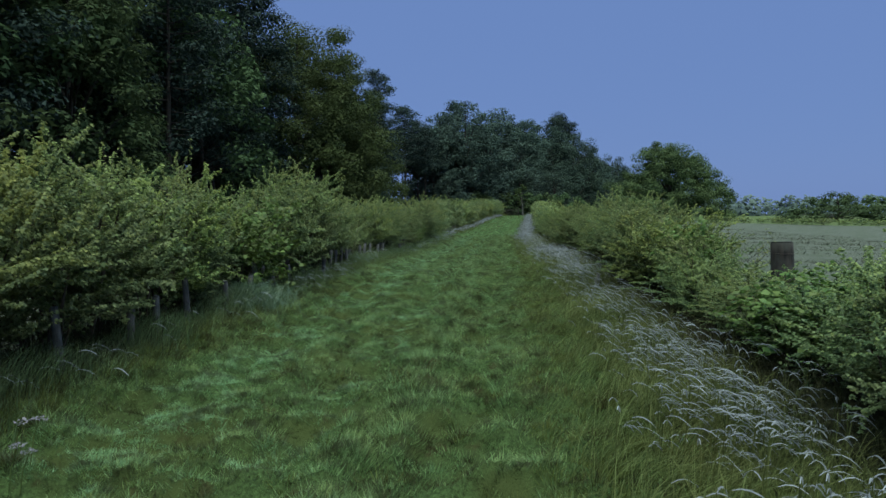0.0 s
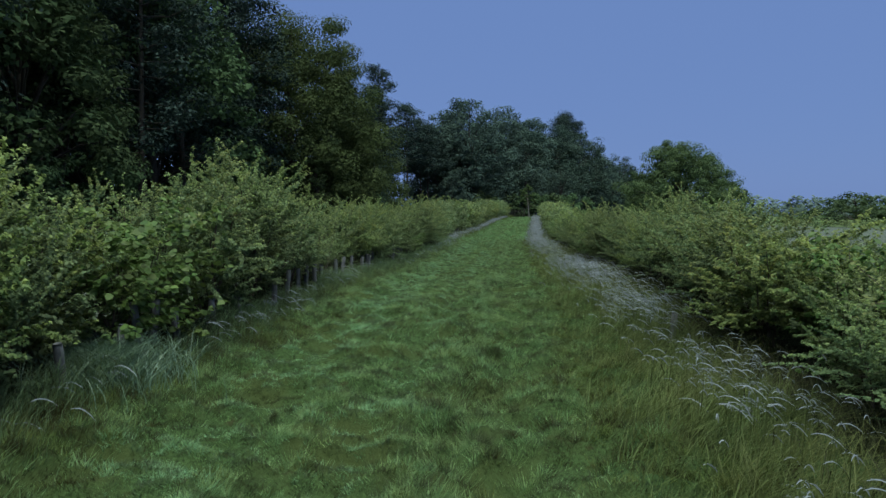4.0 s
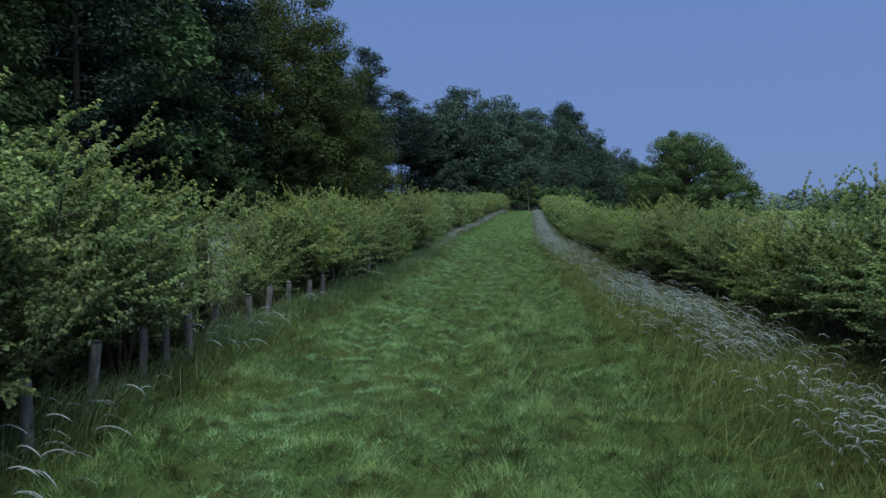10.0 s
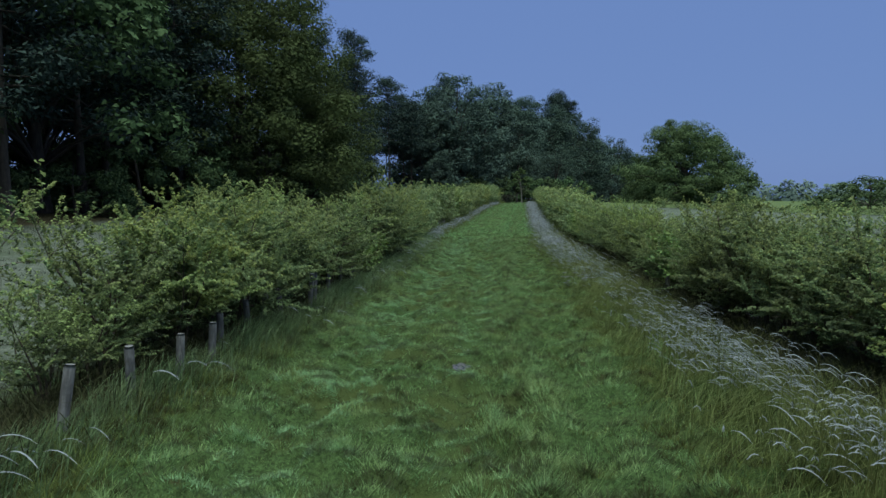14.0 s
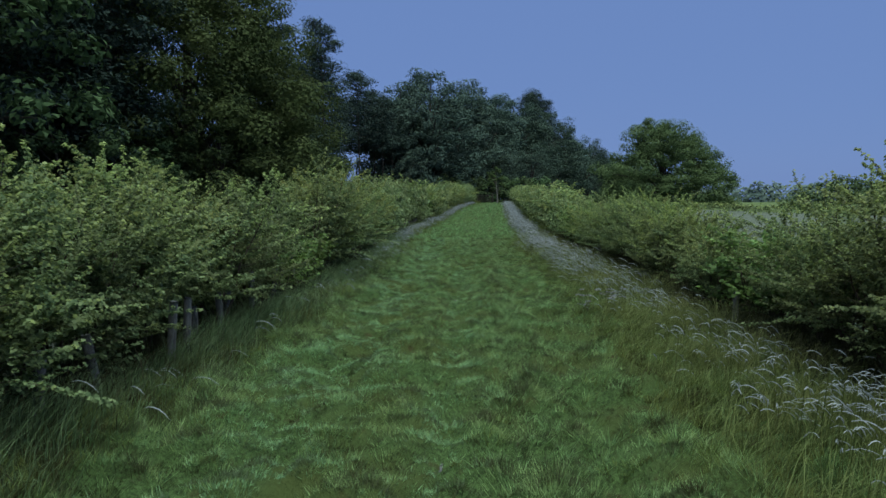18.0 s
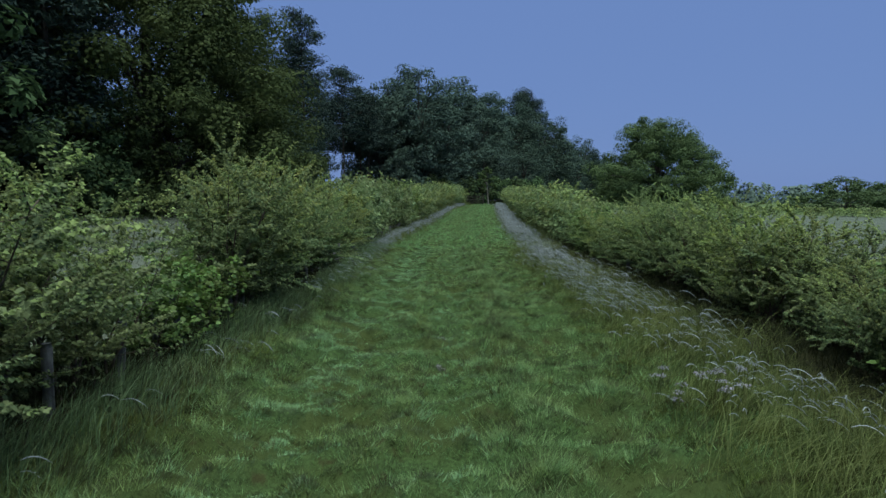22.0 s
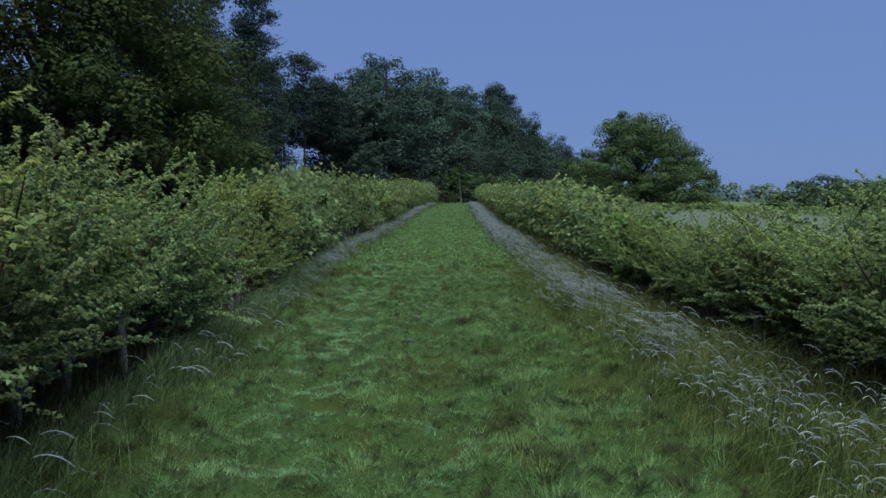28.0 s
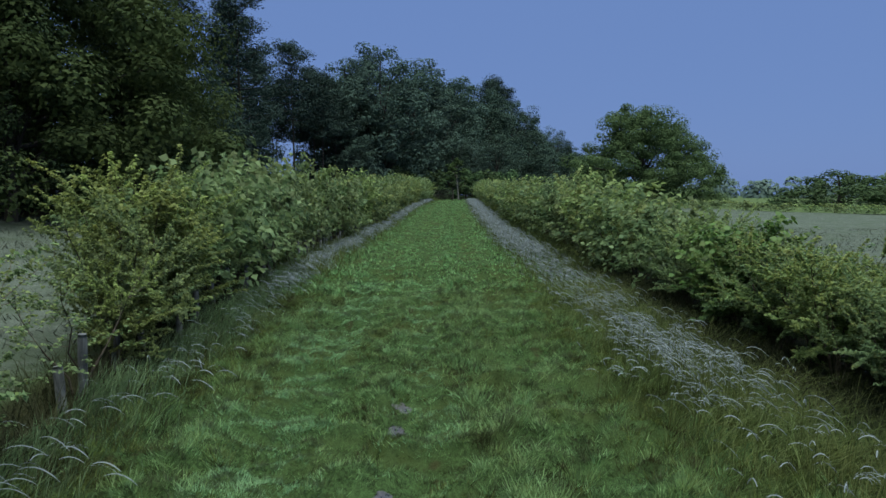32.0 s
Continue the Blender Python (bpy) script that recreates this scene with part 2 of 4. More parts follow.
def ground_material():
    m, nt, out = material("ground_turf")
    geo = nt.nodes.new("ShaderNodeNewGeometry")
    pos = geo.outputs["Position"]
    sep = nt.nodes.new("ShaderNodeSeparateXYZ")
    nt.links.new(pos, sep.inputs[0])
    x, y = sep.outputs[0], sep.outputs[1]
    past = calc(nt, "MAXIMUM", calc(nt, "SUBTRACT", y, 35.0), 0.0)
    left = calc(nt, "MULTIPLY_ADD", y, 0.108, calc(nt, "MULTIPLY_ADD", past, 0.034, -4.0))
    bow = calc(nt, "MULTIPLY", ramped(nt, y, 29.0, 48.0), ramped(nt, y, 75.0, 108.0, 1.0, 0.0))
    left = calc(nt, "MULTIPLY_ADD", bow, -1.15, left)
    right = calc(nt, "MULTIPLY_ADD", y, 0.105, calc(nt, "MULTIPLY_ADD", past, 0.037, 2.55))
    fine, mid, broad = noisy(nt, 38, 5, pos, 0.7), noisy(nt, 5.5, 5, pos), noisy(nt, 0.9, 4, pos)
    turf = mixed(nt, ramped(nt, calc(nt, "MULTIPLY_ADD", noisy(nt, 140, 3, pos, 0.7), 0.45, calc(nt, "MULTIPLY", fine, 0.55)), 0.36, 0.64), TURF_DARK, TURF)
    turf = mixed(nt, ramped(nt, broad, 0.42, 0.62), turf, TURF_OLIVE)
    turf = mixed(nt, calc(nt, "MULTIPLY", ramped(nt, mid, 0.6, 0.72), 0.65), turf, SOIL)
    hay = mixed(nt, ramped(nt, calc(nt, "ADD", calc(nt, "MULTIPLY", fine, 0.6), calc(nt, "MULTIPLY", mid, 0.4)), 0.38, 0.62), (0.045, 0.056, 0.046), (0.12, 0.138, 0.118))
    hay = mixed(nt, ramped(nt, broad, 0.4, 0.65), hay, (0.062, 0.08, 0.056))
    # bare litter, darkened so the shade under hedges and trees is in its colour
    shaded_litter = mixed(nt, ramped(nt, mid, 0.35, 0.65), (0.018, 0.016, 0.009), (0.04, 0.036, 0.02))
    far_left = calc(nt, "SUBTRACT", left, x)
    far_right = calc(nt, "SUBTRACT", x, right)
    edge = calc(nt, "MULTIPLY", calc(nt, "SUBTRACT", mid, 0.5), 1.2)
    beyond = calc(nt, "MAXIMUM", ramped(nt, calc(nt, "ADD", far_left, edge), 0.4, 1.3), ramped(nt, calc(nt, "ADD", far_right, edge), 0.4, 1.4))
    meadow = mixed(nt, ramped(nt, mid, 0.3, 0.7), (0.05, 0.08, 0.03), (0.09, 0.12, 0.05))
    hay = mixed(nt, ramped(nt, calc(nt, "MULTIPLY_ADD", x, 0.4, y), 94.0, 99.0), hay, meadow)
    col = mixed(nt, beyond, turf, hay)
    # strip below both hedges: litter plus painted hedge shade
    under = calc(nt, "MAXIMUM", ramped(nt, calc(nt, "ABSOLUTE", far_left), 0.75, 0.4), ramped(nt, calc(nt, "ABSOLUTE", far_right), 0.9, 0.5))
    col = mixed(nt, calc(nt, "MULTIPLY", under, 0.8), col, shaded_litter)
    # wood floor: litter plus painted shade of the trees
    woods = calc(nt, "MAXIMUM", ramped(nt, calc(nt, "ADD", far_left, edge), 11.5, 13.0), ramped(nt, calc(nt, "MULTIPLY_ADD", x, -1.6, y), 86.0, 98.0))
    col = mixed(nt, woods, col, shaded_litter)
    bsdf = node(nt, "ShaderNodeBsdfPrincipled", Roughness=0.9)
    bsdf.inputs["Specular IOR Level"].default_value = 0.05
    nt.links.new(col, bsdf.inputs["Base Color"])
    bp = node(nt, "ShaderNodeBump", Strength=0.7, Distance=0.03)
    nt.links.new(calc(nt, "ADD", fine, mid), bp.inputs["Height"])
    nt.links.new(bp.outputs[0], bsdf.inputs["Normal"])
    nt.links.new(bsdf.outputs[0], out.inputs[0])
    return m


TURF, TURF_DARK, TURF_OLIVE, SOIL = (0.058, 0.105, 0.036), (0.012, 0.02, 0.008), (0.038, 0.054, 0.018), (0.03, 0.022, 0.011)
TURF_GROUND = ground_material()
MOWN = leaf_material("mown_grass", (0.064, 0.146, 0.053), (0.295, 0.515, 0.225), (0.225, 0.31, 0.107), 0.4, 0.6, 3.2, 0.22, (0.036, 0.043, 0.018))
WORN = leaf_material("worn_grass", (0.075, 0.155, 0.075), (0.275, 0.465, 0.235), (0.205, 0.315, 0.155), 0.4, 0.6, 4.0, 0.3, (0.048, 0.066, 0.032))
OLIVE = leaf_material("olive_grass", (0.036, 0.066, 0.018), (0.16, 0.225, 0.064), (0.125, 0.135, 0.04), 0.36, 0.6, 3.0, 0.12, (0.034, 0.033, 0.013))
# thatch colour darkened to paint the shade between turf mounds
SHADED_THATCH = leaf_material("shade_tinted_hollow_grass", (0.012, 0.017, 0.007), (0.042, 0.058, 0.024), (0.042, 0.038, 0.016), 0.2, 0.8, 4.0, 0.04)
# far wood leaves, paled and blued: distance haze is put into the colour
HAZE_TINT_LEAF = leaf_material("haze_tinted_wood_leaves", (0.034, 0.06, 0.048), (0.06, 0.092, 0.074), (0.07, 0.102, 0.082), 0.2, 0.85, 0.1, 0.03)
LONG_GRASS = leaf_material("long_grass", (0.034, 0.058, 0.018), (0.135, 0.18, 0.062), (0.135, 0.15, 0.053), 0.36, 0.6, 1.5, 0.1)
SEED = leaf_material("grass_seed_heads", (0.2, 0.225, 0.26), (0.4, 0.44, 0.5), (0.3, 0.335, 0.385), 0.35, 0.7, 2.0, 0.1)
HAWTHORN = leaf_material("hawthorn_leaves", (0.043, 0.082, 0.036), (0.19, 0.262, 0.126), (0.215, 0.262, 0.112), 0.42, 0.6, 1.6, 0.16)
# young leaf colours, paled further to paint highlights on shrub tops and outsides
YOUNG = leaf_material("young_highlight_hawthorn_leaves", (0.12, 0.17, 0.06), (0.27, 0.345, 0.135), (0.29, 0.335, 0.115), 0.45, 0.55, 1.6, 0.15)
YOUNG_MAPLE = leaf_material("young_highlight_maple_leaves", (0.14, 0.185, 0.055), (0.29, 0.345, 0.115), (0.32, 0.35, 0.1), 0.45, 0.55, 1.6, 0.15)
MAPLE = leaf_material("field_maple_leaves", (0.053, 0.097, 0.034), (0.215, 0.28, 0.105), (0.25, 0.288, 0.098), 0.42, 0.6, 1.6, 0.16)
# weed and dead stalk colour, darkened for the shade at the hedge foot
SHADED_WEEDS = leaf_material("hedge_bottom_weeds", (0.018, 0.024, 0.011), (0.055, 0.07, 0.03), (0.055, 0.05, 0.032), 0.2, 0.8, 1.2, 0.1)
STUBBLE = leaf_material("hay_stubble", (0.042, 0.05, 0.036), (0.125, 0.13, 0.108), (0.075, 0.088, 0.058), 0.2, 0.7, 0.8, 0.1)
FOOT_GRASS = leaf_material("hedge_foot_grass", (0.035, 0.08, 0.034), (0.15, 0.25, 0.12), (0.16, 0.225, 0.115), 0.36, 0.6, 1.5, 0.2)
TUSSOCK = leaf_material("tussock_grass", (0.07, 0.13, 0.09), (0.20, 0.31, 0.22), (0.17, 0.27, 0.19), 0.3, 0.4, 3.0, 0.4)
HAZEL = leaf_material("hazel_leaves", (0.045, 0.094, 0.026), (0.12, 0.198, 0.056), (0.145, 0.205, 0.054), 0.36, 0.5, 2.0, 0.2)
OAK = leaf_material("oak_leaves", (0.026, 0.05, 0.019), (0.076, 0.112, 0.043), (0.088, 0.122, 0.046), 0.3, 0.7, 0.35, 0.05)
DARK_LEAF = leaf_material("wood_leaves", (0.023, 0.045, 0.02), (0.068, 0.107, 0.049), (0.082, 0.122, 0.054), 0.22, 0.8, 0.2, 0.05)
FIELD_LEAF = leaf_material("field_tree_leaves", (0.03, 0.056, 0.024), (0.088, 0.128, 0.055), (0.1, 0.138, 0.058), 0.28, 0.7, 0.3, 0.05)
PINE = leaf_material("pine_needles", (0.013, 0.026, 0.021), (0.038, 0.061, 0.051), (0.047, 0.071, 0.06), 0.08, 0.8, 0.4, 0.05)
# leaf colour of the distant wood with blue haze mixed in
FAR_HAZE_LEAF = leaf_material("haze_tinted_far_leaves", (0.05, 0.085, 0.07), (0.09, 0.13, 0.11), (0.10, 0.14, 0.12), 0.1, 0.9, 0.05)
BARK = wood_material("bark", (0.016, 0.013, 0.010), (0.05, 0.042, 0.033))
TWIG = wood_material("hedge_stems", (0.035, 0.025, 0.018), (0.11, 0.085, 0.065), 40)
STAKE = wood_material("weathered_stake", (0.05, 0.052, 0.055), (0.165, 0.17, 0.178), 30, 0.1)
POST = wood_material("old_post", (0.012, 0.011, 0.010), (0.05, 0.042, 0.034), 18, 0.12, 0.95, 0.8, (0.06, 0.065, 0.055))

# ---- ground ----
def ground():
    us = np.unique(np.concatenate([-np.geomspace(3000, 20, 26), np.arange(-20, -6, 1.0), np.arange(-6, -2.9, 0.35), np.arange(-2.9, 2.9, 0.085), np.arange(2.95, 6, 0.35), np.arange(6, 24, 1.5), np.geomspace(24, 3000, 26)]).round(4))
    ys = np.unique(np.concatenate([-np.geomspace(3000, 8, 24), np.arange(-8, 2, 1.0), np.arange(2, 44, 0.1), np.arange(44, 125, 1.2), np.geomspace(125, 4000, 26)]).round(4))
    gx, gy = np.meshgrid(us, ys)
    yy = np.clip(gy, -20, 125)
    gx = gx + (left_line(yy) + right_line(yy)) / 2
    xs = us
    gz = height(gx, gy)
    nx, ny = len(xs), len(ys)
    i = (np.arange(ny - 1)[:, None] * nx + np.arange(nx - 1)[None]).ravel()
    g = Geo()
    g.add(np.stack([gx, gy, gz], -1), np.stack([i, i + 1, i + 1 + nx, i + nx], 1))
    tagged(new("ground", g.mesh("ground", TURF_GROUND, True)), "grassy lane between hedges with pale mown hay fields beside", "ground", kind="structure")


ground()
rng = np.random.default_rng(7)


def unit(n):
    v = rng.normal(size=(n, 3))
    return v / np.linalg.norm(v, axis=1)[:, None]


# ---- hedge shrubs ----
def shrub(name, seed, tall, spread, leaf, leaf_mat, young_mat=None, stems=6, boughs=11, twigs=5, gap=0.034, whorl=4, broad=False, bare=0.12, shoots=2, lean=0.35, long_shoot=0.5, sprig=2):
    """An upright shrub: stems, boughs, twigs with whorls of leaves, and young shoots above them."""
    global rng
    rng = np.random.default_rng(seed)
    root = new(name)
    stem_tubes, segs = [], []
    for s in range(stems):
        az = s * 2.4 + rng.uniform(-0.5, 0.5)
        out = np.array([math.cos(az), math.sin(az), 0])
        top = tall * rng.uniform(0.62, 0.95)
        t = np.linspace(0, 1, 5)
        reach = spread * lean * rng.uniform(0.4, 1.15)
        line = out * (0.05 + reach * t[:, None] ** 1.2) + np.array([0, 0, 1.0]) * top * t[:, None]
        line[1:-1, :2] += rng.normal(0, 0.03, (3, 2))
        tubes = [(line, np.linspace(0.016, 0.003, 5) * (tall / 1.8) * rng.uniform(0.7, 1.3), 5)]
        for k in range(boughs):
            f = bare + (1 - bare) * (k + rng.uniform(0, 1)) / boughs
            p0 = np.array([np.interp(f, t, line[:, c]) for c in range(3)])
            a2 = k * 2.4 + rng.uniform(-0.7, 0.7)
            d = np.array([math.cos(a2), math.sin(a2), rng.uniform(0.1, 0.75)]) + out * 0.4
            d /= np.linalg.norm(d)
            ln = spread * (0.64 - 0.34 * f) * (0.66 + 0.34 * min(1, f / 0.42)) * rng.uniform(0.4, 1.2)
            p1 = p0 + d * ln * 0.55
            p2 = p1 + (d + np.array([0, 0, rng.uniform(-0.35, 0.45)])) * ln * 0.45
            if k % sprig == 0:
                tubes.append(([p0, p1, p2], [0.004, 0.003, 0.0012], 3))
            segs.append((p0 + (p1 - p0) * 0.45, p1, 0.1))
            segs.append((p1, p2, 0.3 + 0.4 * f))
            for q in range(twigs):
                w = 0.3 + 0.7 * (q + rng.uniform(0, 1)) / twigs
                b = p0 + (p2 - p0) * w
                e = b + (d * 0.7 + unit(1)[0] * 0.75 + np.array([0, 0, 0.2])) * (0.1 + 0.42 * ln * rng.uniform(0.3, 1.0))
                segs.append((b, e, 0.15 + 0.45 * f))
        for q in range(shoots):
            b = line[-1 - q % 2]
            way = np.array([rng.normal(0, 0.3), rng.normal(0, 0.3), 1.0]) + out * 0.25
            ln = long_shoot * rng.uniform(0.35, 1.0) * tall / 1.8
            m = b + way * ln * 0.55
            e = m + (way + np.array([rng.normal(0, 0.35), rng.normal(0, 0.35), -0.25])) * ln * 0.45
            tubes.append(([b, m, e], [0.004, 0.0025, 0.001], 3))
            segs += [(b, m, 0.75), (m, e, 0.9)]
            for w in (0.5, 0.8):
                c = b + (m - b) * w
                segs.append((c, c + (unit(1)[0] * 0.7 + np.array([0, 0, 0.4])) * ln * 0.3, 0.7))
        stem_tubes.append(tubes)
    level = tall / max(float(seg[1][2]) for seg in segs)
    squash = np.array([1, 1, level])
    for tubes in stem_tubes:
        wood = Geo()
        for points, radii, sides in tubes:
            wood.tube(np.asarray(points) * squash, radii, sides, sides > 3)
        part("stem", wood, TWIG, root)
    knots, dirs, age = [], [], []
    for b, e, young in segs:
        b, e = b * squash, e * squash
        n = max(2, int(np.linalg.norm(e - b) / gap))
        w = ((np.arange(n) + rng.uniform(0, 1, n)) / n)[:, None]
        knots.append(b + (e - b) * w)
        dirs.append(np.repeat(((e - b) / (np.linalg.norm(e - b) + 1e-9))[None], n, 0))
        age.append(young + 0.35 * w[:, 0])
    knots, dirs, age = (np.repeat(np.concatenate(v), whorl, 0) for v in (knots, dirs, age))
    n = len(knots)
    along = dirs * 0.55 + unit(n) * 0.95
    along /= np.linalg.norm(along, axis=1)[:, None]
    size = leaf * rng.uniform(0.6, 1.25, n)
    c = knots + along * size[:, None] * 0.6
    normal = unit(n) * 0.7 + np.array([0, 0, 0.95]) + knots * np.array([0.45, 0.45, 0])
    # outer and upper leaves: new growth whose pale colour also paints in a highlight
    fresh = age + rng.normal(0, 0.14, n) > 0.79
    for mask, mat, label, title in ((~fresh, leaf_mat, "", "foliage"), (fresh, young_mat or leaf_mat, "paler young leaves, highlight put into the colour", "young_foliage")):
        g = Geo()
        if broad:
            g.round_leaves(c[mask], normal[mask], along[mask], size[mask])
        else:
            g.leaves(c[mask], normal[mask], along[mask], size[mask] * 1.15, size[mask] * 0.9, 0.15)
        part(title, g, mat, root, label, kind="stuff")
    return root


LEFT_TALL = [(-9, 2.0), (5.5, 2.0), (6.5, 1.9), (7.7, 2.05), (8.4, 2.1), (8.8, 1.35), (10.2, 1.4), (10.7, 2.15), (12.3, 2.05), (13.4, 2.2), (14.1, 2.0), (14.5, 1.6), (15.0, 1.0), (17.3, 0.9), (17.9, 1.65), (19.5, 1.85), (21, 1.95), (23.8, 1.9), (24.4, 1.75), (24.8, 1.4), (25.2, 0.9), (26.9, 0.9), (27.4, 2.1), (28, 2.15), (30, 2.05), (31.4, 1.95), (32.6, 1.85), (32.9, 0.8), (35.2, 0.65), (35.7, 1.7), (36.5, 1.95), (40, 2.25), (46, 2.35), (110, 2.35)]
RIGHT_TALL = [(-9, 1.5), (3.9, 1.2), (4.8, 0.85), (7.4, 0.85), (8.4, 1.2), (9.4, 1.4), (10, 1.45), (11.2, 1.5), (12.4, 1.6), (13.6, 1.55), (14.6, 1.75), (15.1, 1.65), (15.6, 1.2), (17.0, 1.25), (17.6, 1.45), (19, 1.55), (20.5, 1.75), (21.4, 1.65), (22.1, 1.35), (23.0, 1.0), (24.4, 1.0), (25.2, 1.2), (26, 1.3), (27, 1.5), (29.5, 1.55), (30.1, 1.75), (30.8, 1.35), (31.8, 1.5), (32.9, 1.55), (33.5, 1.15), (34.5, 1.35), (35.8, 1.5), (38.5, 1.6), (42.5, 1.8), (46.5, 2.1), (110, 2.1)]
# thin leggy shrubs: side, place along the lane, height
LEGGY = [(-1, 15.3, 1.7), (-1, 24.7, 1.7), (-1, 33.0, 1.5), (-1, 34.6, 1.2), (-1, 9.3, 1.85), (-1, 6.8, 2.1), (1, 7.6, 1.3), (1, 16.2, 1.6), (1, 22.0, 1.7), (1, 31.6, 1.5)]


def hedges():
    haw = "young hawthorn hedge shrub with small yellowish-green leaves"
    maple = "field maple hedge shrub with fresh green leaves"
    near = []
    for name, seed, spread, leaf, mat, young, label in (
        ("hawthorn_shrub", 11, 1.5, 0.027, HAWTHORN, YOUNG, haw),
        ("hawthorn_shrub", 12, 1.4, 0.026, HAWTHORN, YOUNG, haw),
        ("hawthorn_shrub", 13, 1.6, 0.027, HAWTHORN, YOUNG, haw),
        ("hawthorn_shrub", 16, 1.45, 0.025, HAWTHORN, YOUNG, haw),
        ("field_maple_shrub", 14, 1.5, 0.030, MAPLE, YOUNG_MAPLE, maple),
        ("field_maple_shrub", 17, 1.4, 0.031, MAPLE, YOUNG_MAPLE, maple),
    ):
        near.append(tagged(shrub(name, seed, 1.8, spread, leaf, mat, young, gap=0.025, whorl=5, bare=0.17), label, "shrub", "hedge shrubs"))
    hazel = tagged(shrub("hazel_shrub", 15, 1.8, 1.35, 0.085, HAZEL, HAZEL, stems=6, boughs=9, twigs=4, gap=0.075, whorl=2, broad=True, shoots=1), "hazel shrub with large round bright green leaves in the hedge", "shrub", "hedge shrubs")
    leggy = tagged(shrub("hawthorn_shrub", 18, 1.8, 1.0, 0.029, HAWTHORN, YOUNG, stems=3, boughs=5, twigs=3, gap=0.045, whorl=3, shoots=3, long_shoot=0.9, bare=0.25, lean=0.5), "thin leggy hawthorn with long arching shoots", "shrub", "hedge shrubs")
    far = []
    for name, seed, leaf, mat, young, label in (("hawthorn_shrub", 21, 0.1, HAWTHORN, YOUNG, haw), ("hawthorn_shrub", 22, 0.1, HAWTHORN, YOUNG, haw), ("field_maple_shrub", 23, 0.11, MAPLE, YOUNG_MAPLE, maple)):
        far.append(tagged(shrub(name, seed, 1.8, 1.6, leaf, mat, mat, stems=5, boughs=8, twigs=3, gap=0.085, whorl=2, sprig=9), label, "shrub", "hedge shrubs"))
    inner = []
    for seed in (24, 25):
        inner.append(tagged(shrub("hawthorn_shrub", seed, 1.8, 1.35, 0.042, HAWTHORN, HAWTHORN, stems=5, boughs=9, twigs=4, gap=0.04, whorl=4, sprig=5, bare=0.05), haw, "shrub", "hedge shrubs"))
    r = random.Random(5)
    used = set()

    def place(ob, x, y, wide, tall, tilt=0.06):
        m = Matrix.LocRotScale((x, y, float(height(x, y)) - 0.02), Euler((r.uniform(-tilt, tilt), r.uniform(-tilt, tilt), r.uniform(0, 6.28))), (wide, wide, tall / 1.8))
        if ob.name in used:
            return copy_thing(ob, m @ Matrix.Diagonal((*(1 / k for k in ob.scale), 1)))
        used.add(ob.name)
        ob.matrix_basis = m
        return ob

    for line, table, side in ((left_line, LEFT_TALL, -1), (right_line, RIGHT_TALL, 1)):
        y = -5.0
        while y < 107:
            close = 1.5 < y < 38
            want = float(np.interp(y, [a for a, b in table], [b for a, b in table])) * r.uniform(0.9, 1.04) * (1.12 if side > 0 and 21 < y < 30 else 1.03 if side > 0 and y < 40 and y > 29 else 1.06)
            low = want < 1.35
            thin = any(k == side and abs(y - a) < 0.9 for k, a, b in LEGGY) and side < 0 and low and y > 11
            if side < 0 and (8.9 < y < 10.4 or 25.2 < y < 26.8) or side > 0 and (4.6 < y < 5.6 or 23.0 < y < 24.2 or 35.9 < y < 36.9):
                ob = hazel
            elif close:
                ob = r.choice(near[:5] if y < 27 else near)
                if r.random() < 0.05 and side > 0:
                    ob = hazel
            else:
                ob, want = r.choice(far), want * 1.06
            if thin and r.random() < 0.35:
                y += 0.7
                continue
            x = float(line(y)) + r.uniform(-0.25, 0.25) + side * (0.05 if ob is hazel else 0.32 if side < 0 else -0.08)
            wide = (0.55 if low and side < 0 else 0.66 if low else min(1.05, max(0.82, want / 2.0))) * r.uniform(0.88, 1.12)
            place(ob, x, y, wide, want)
            if close and not (thin or low and side < 0):
                yb = y + 0.3
                xb = float(line(yb)) + side * (r.uniform(0.3, 0.55) if side < 0 else r.uniform(0.0, 0.45))
                place(r.choice(inner), xb, yb, 0.9 if not low else 0.7, want * r.uniform(0.74, 0.86))
            y += r.uniform(0.5, 0.74) * (0.85 if low else 1) if close else r.uniform(0.7, 0.95)
    for side, y, tall in LEGGY:
        x = float((left_line if side < 0 else right_line)(y)) + r.uniform(-0.15, 0.15)
        place(leggy, x, y, r.uniform(0.8, 1.0), tall, 0.12)


hedges()


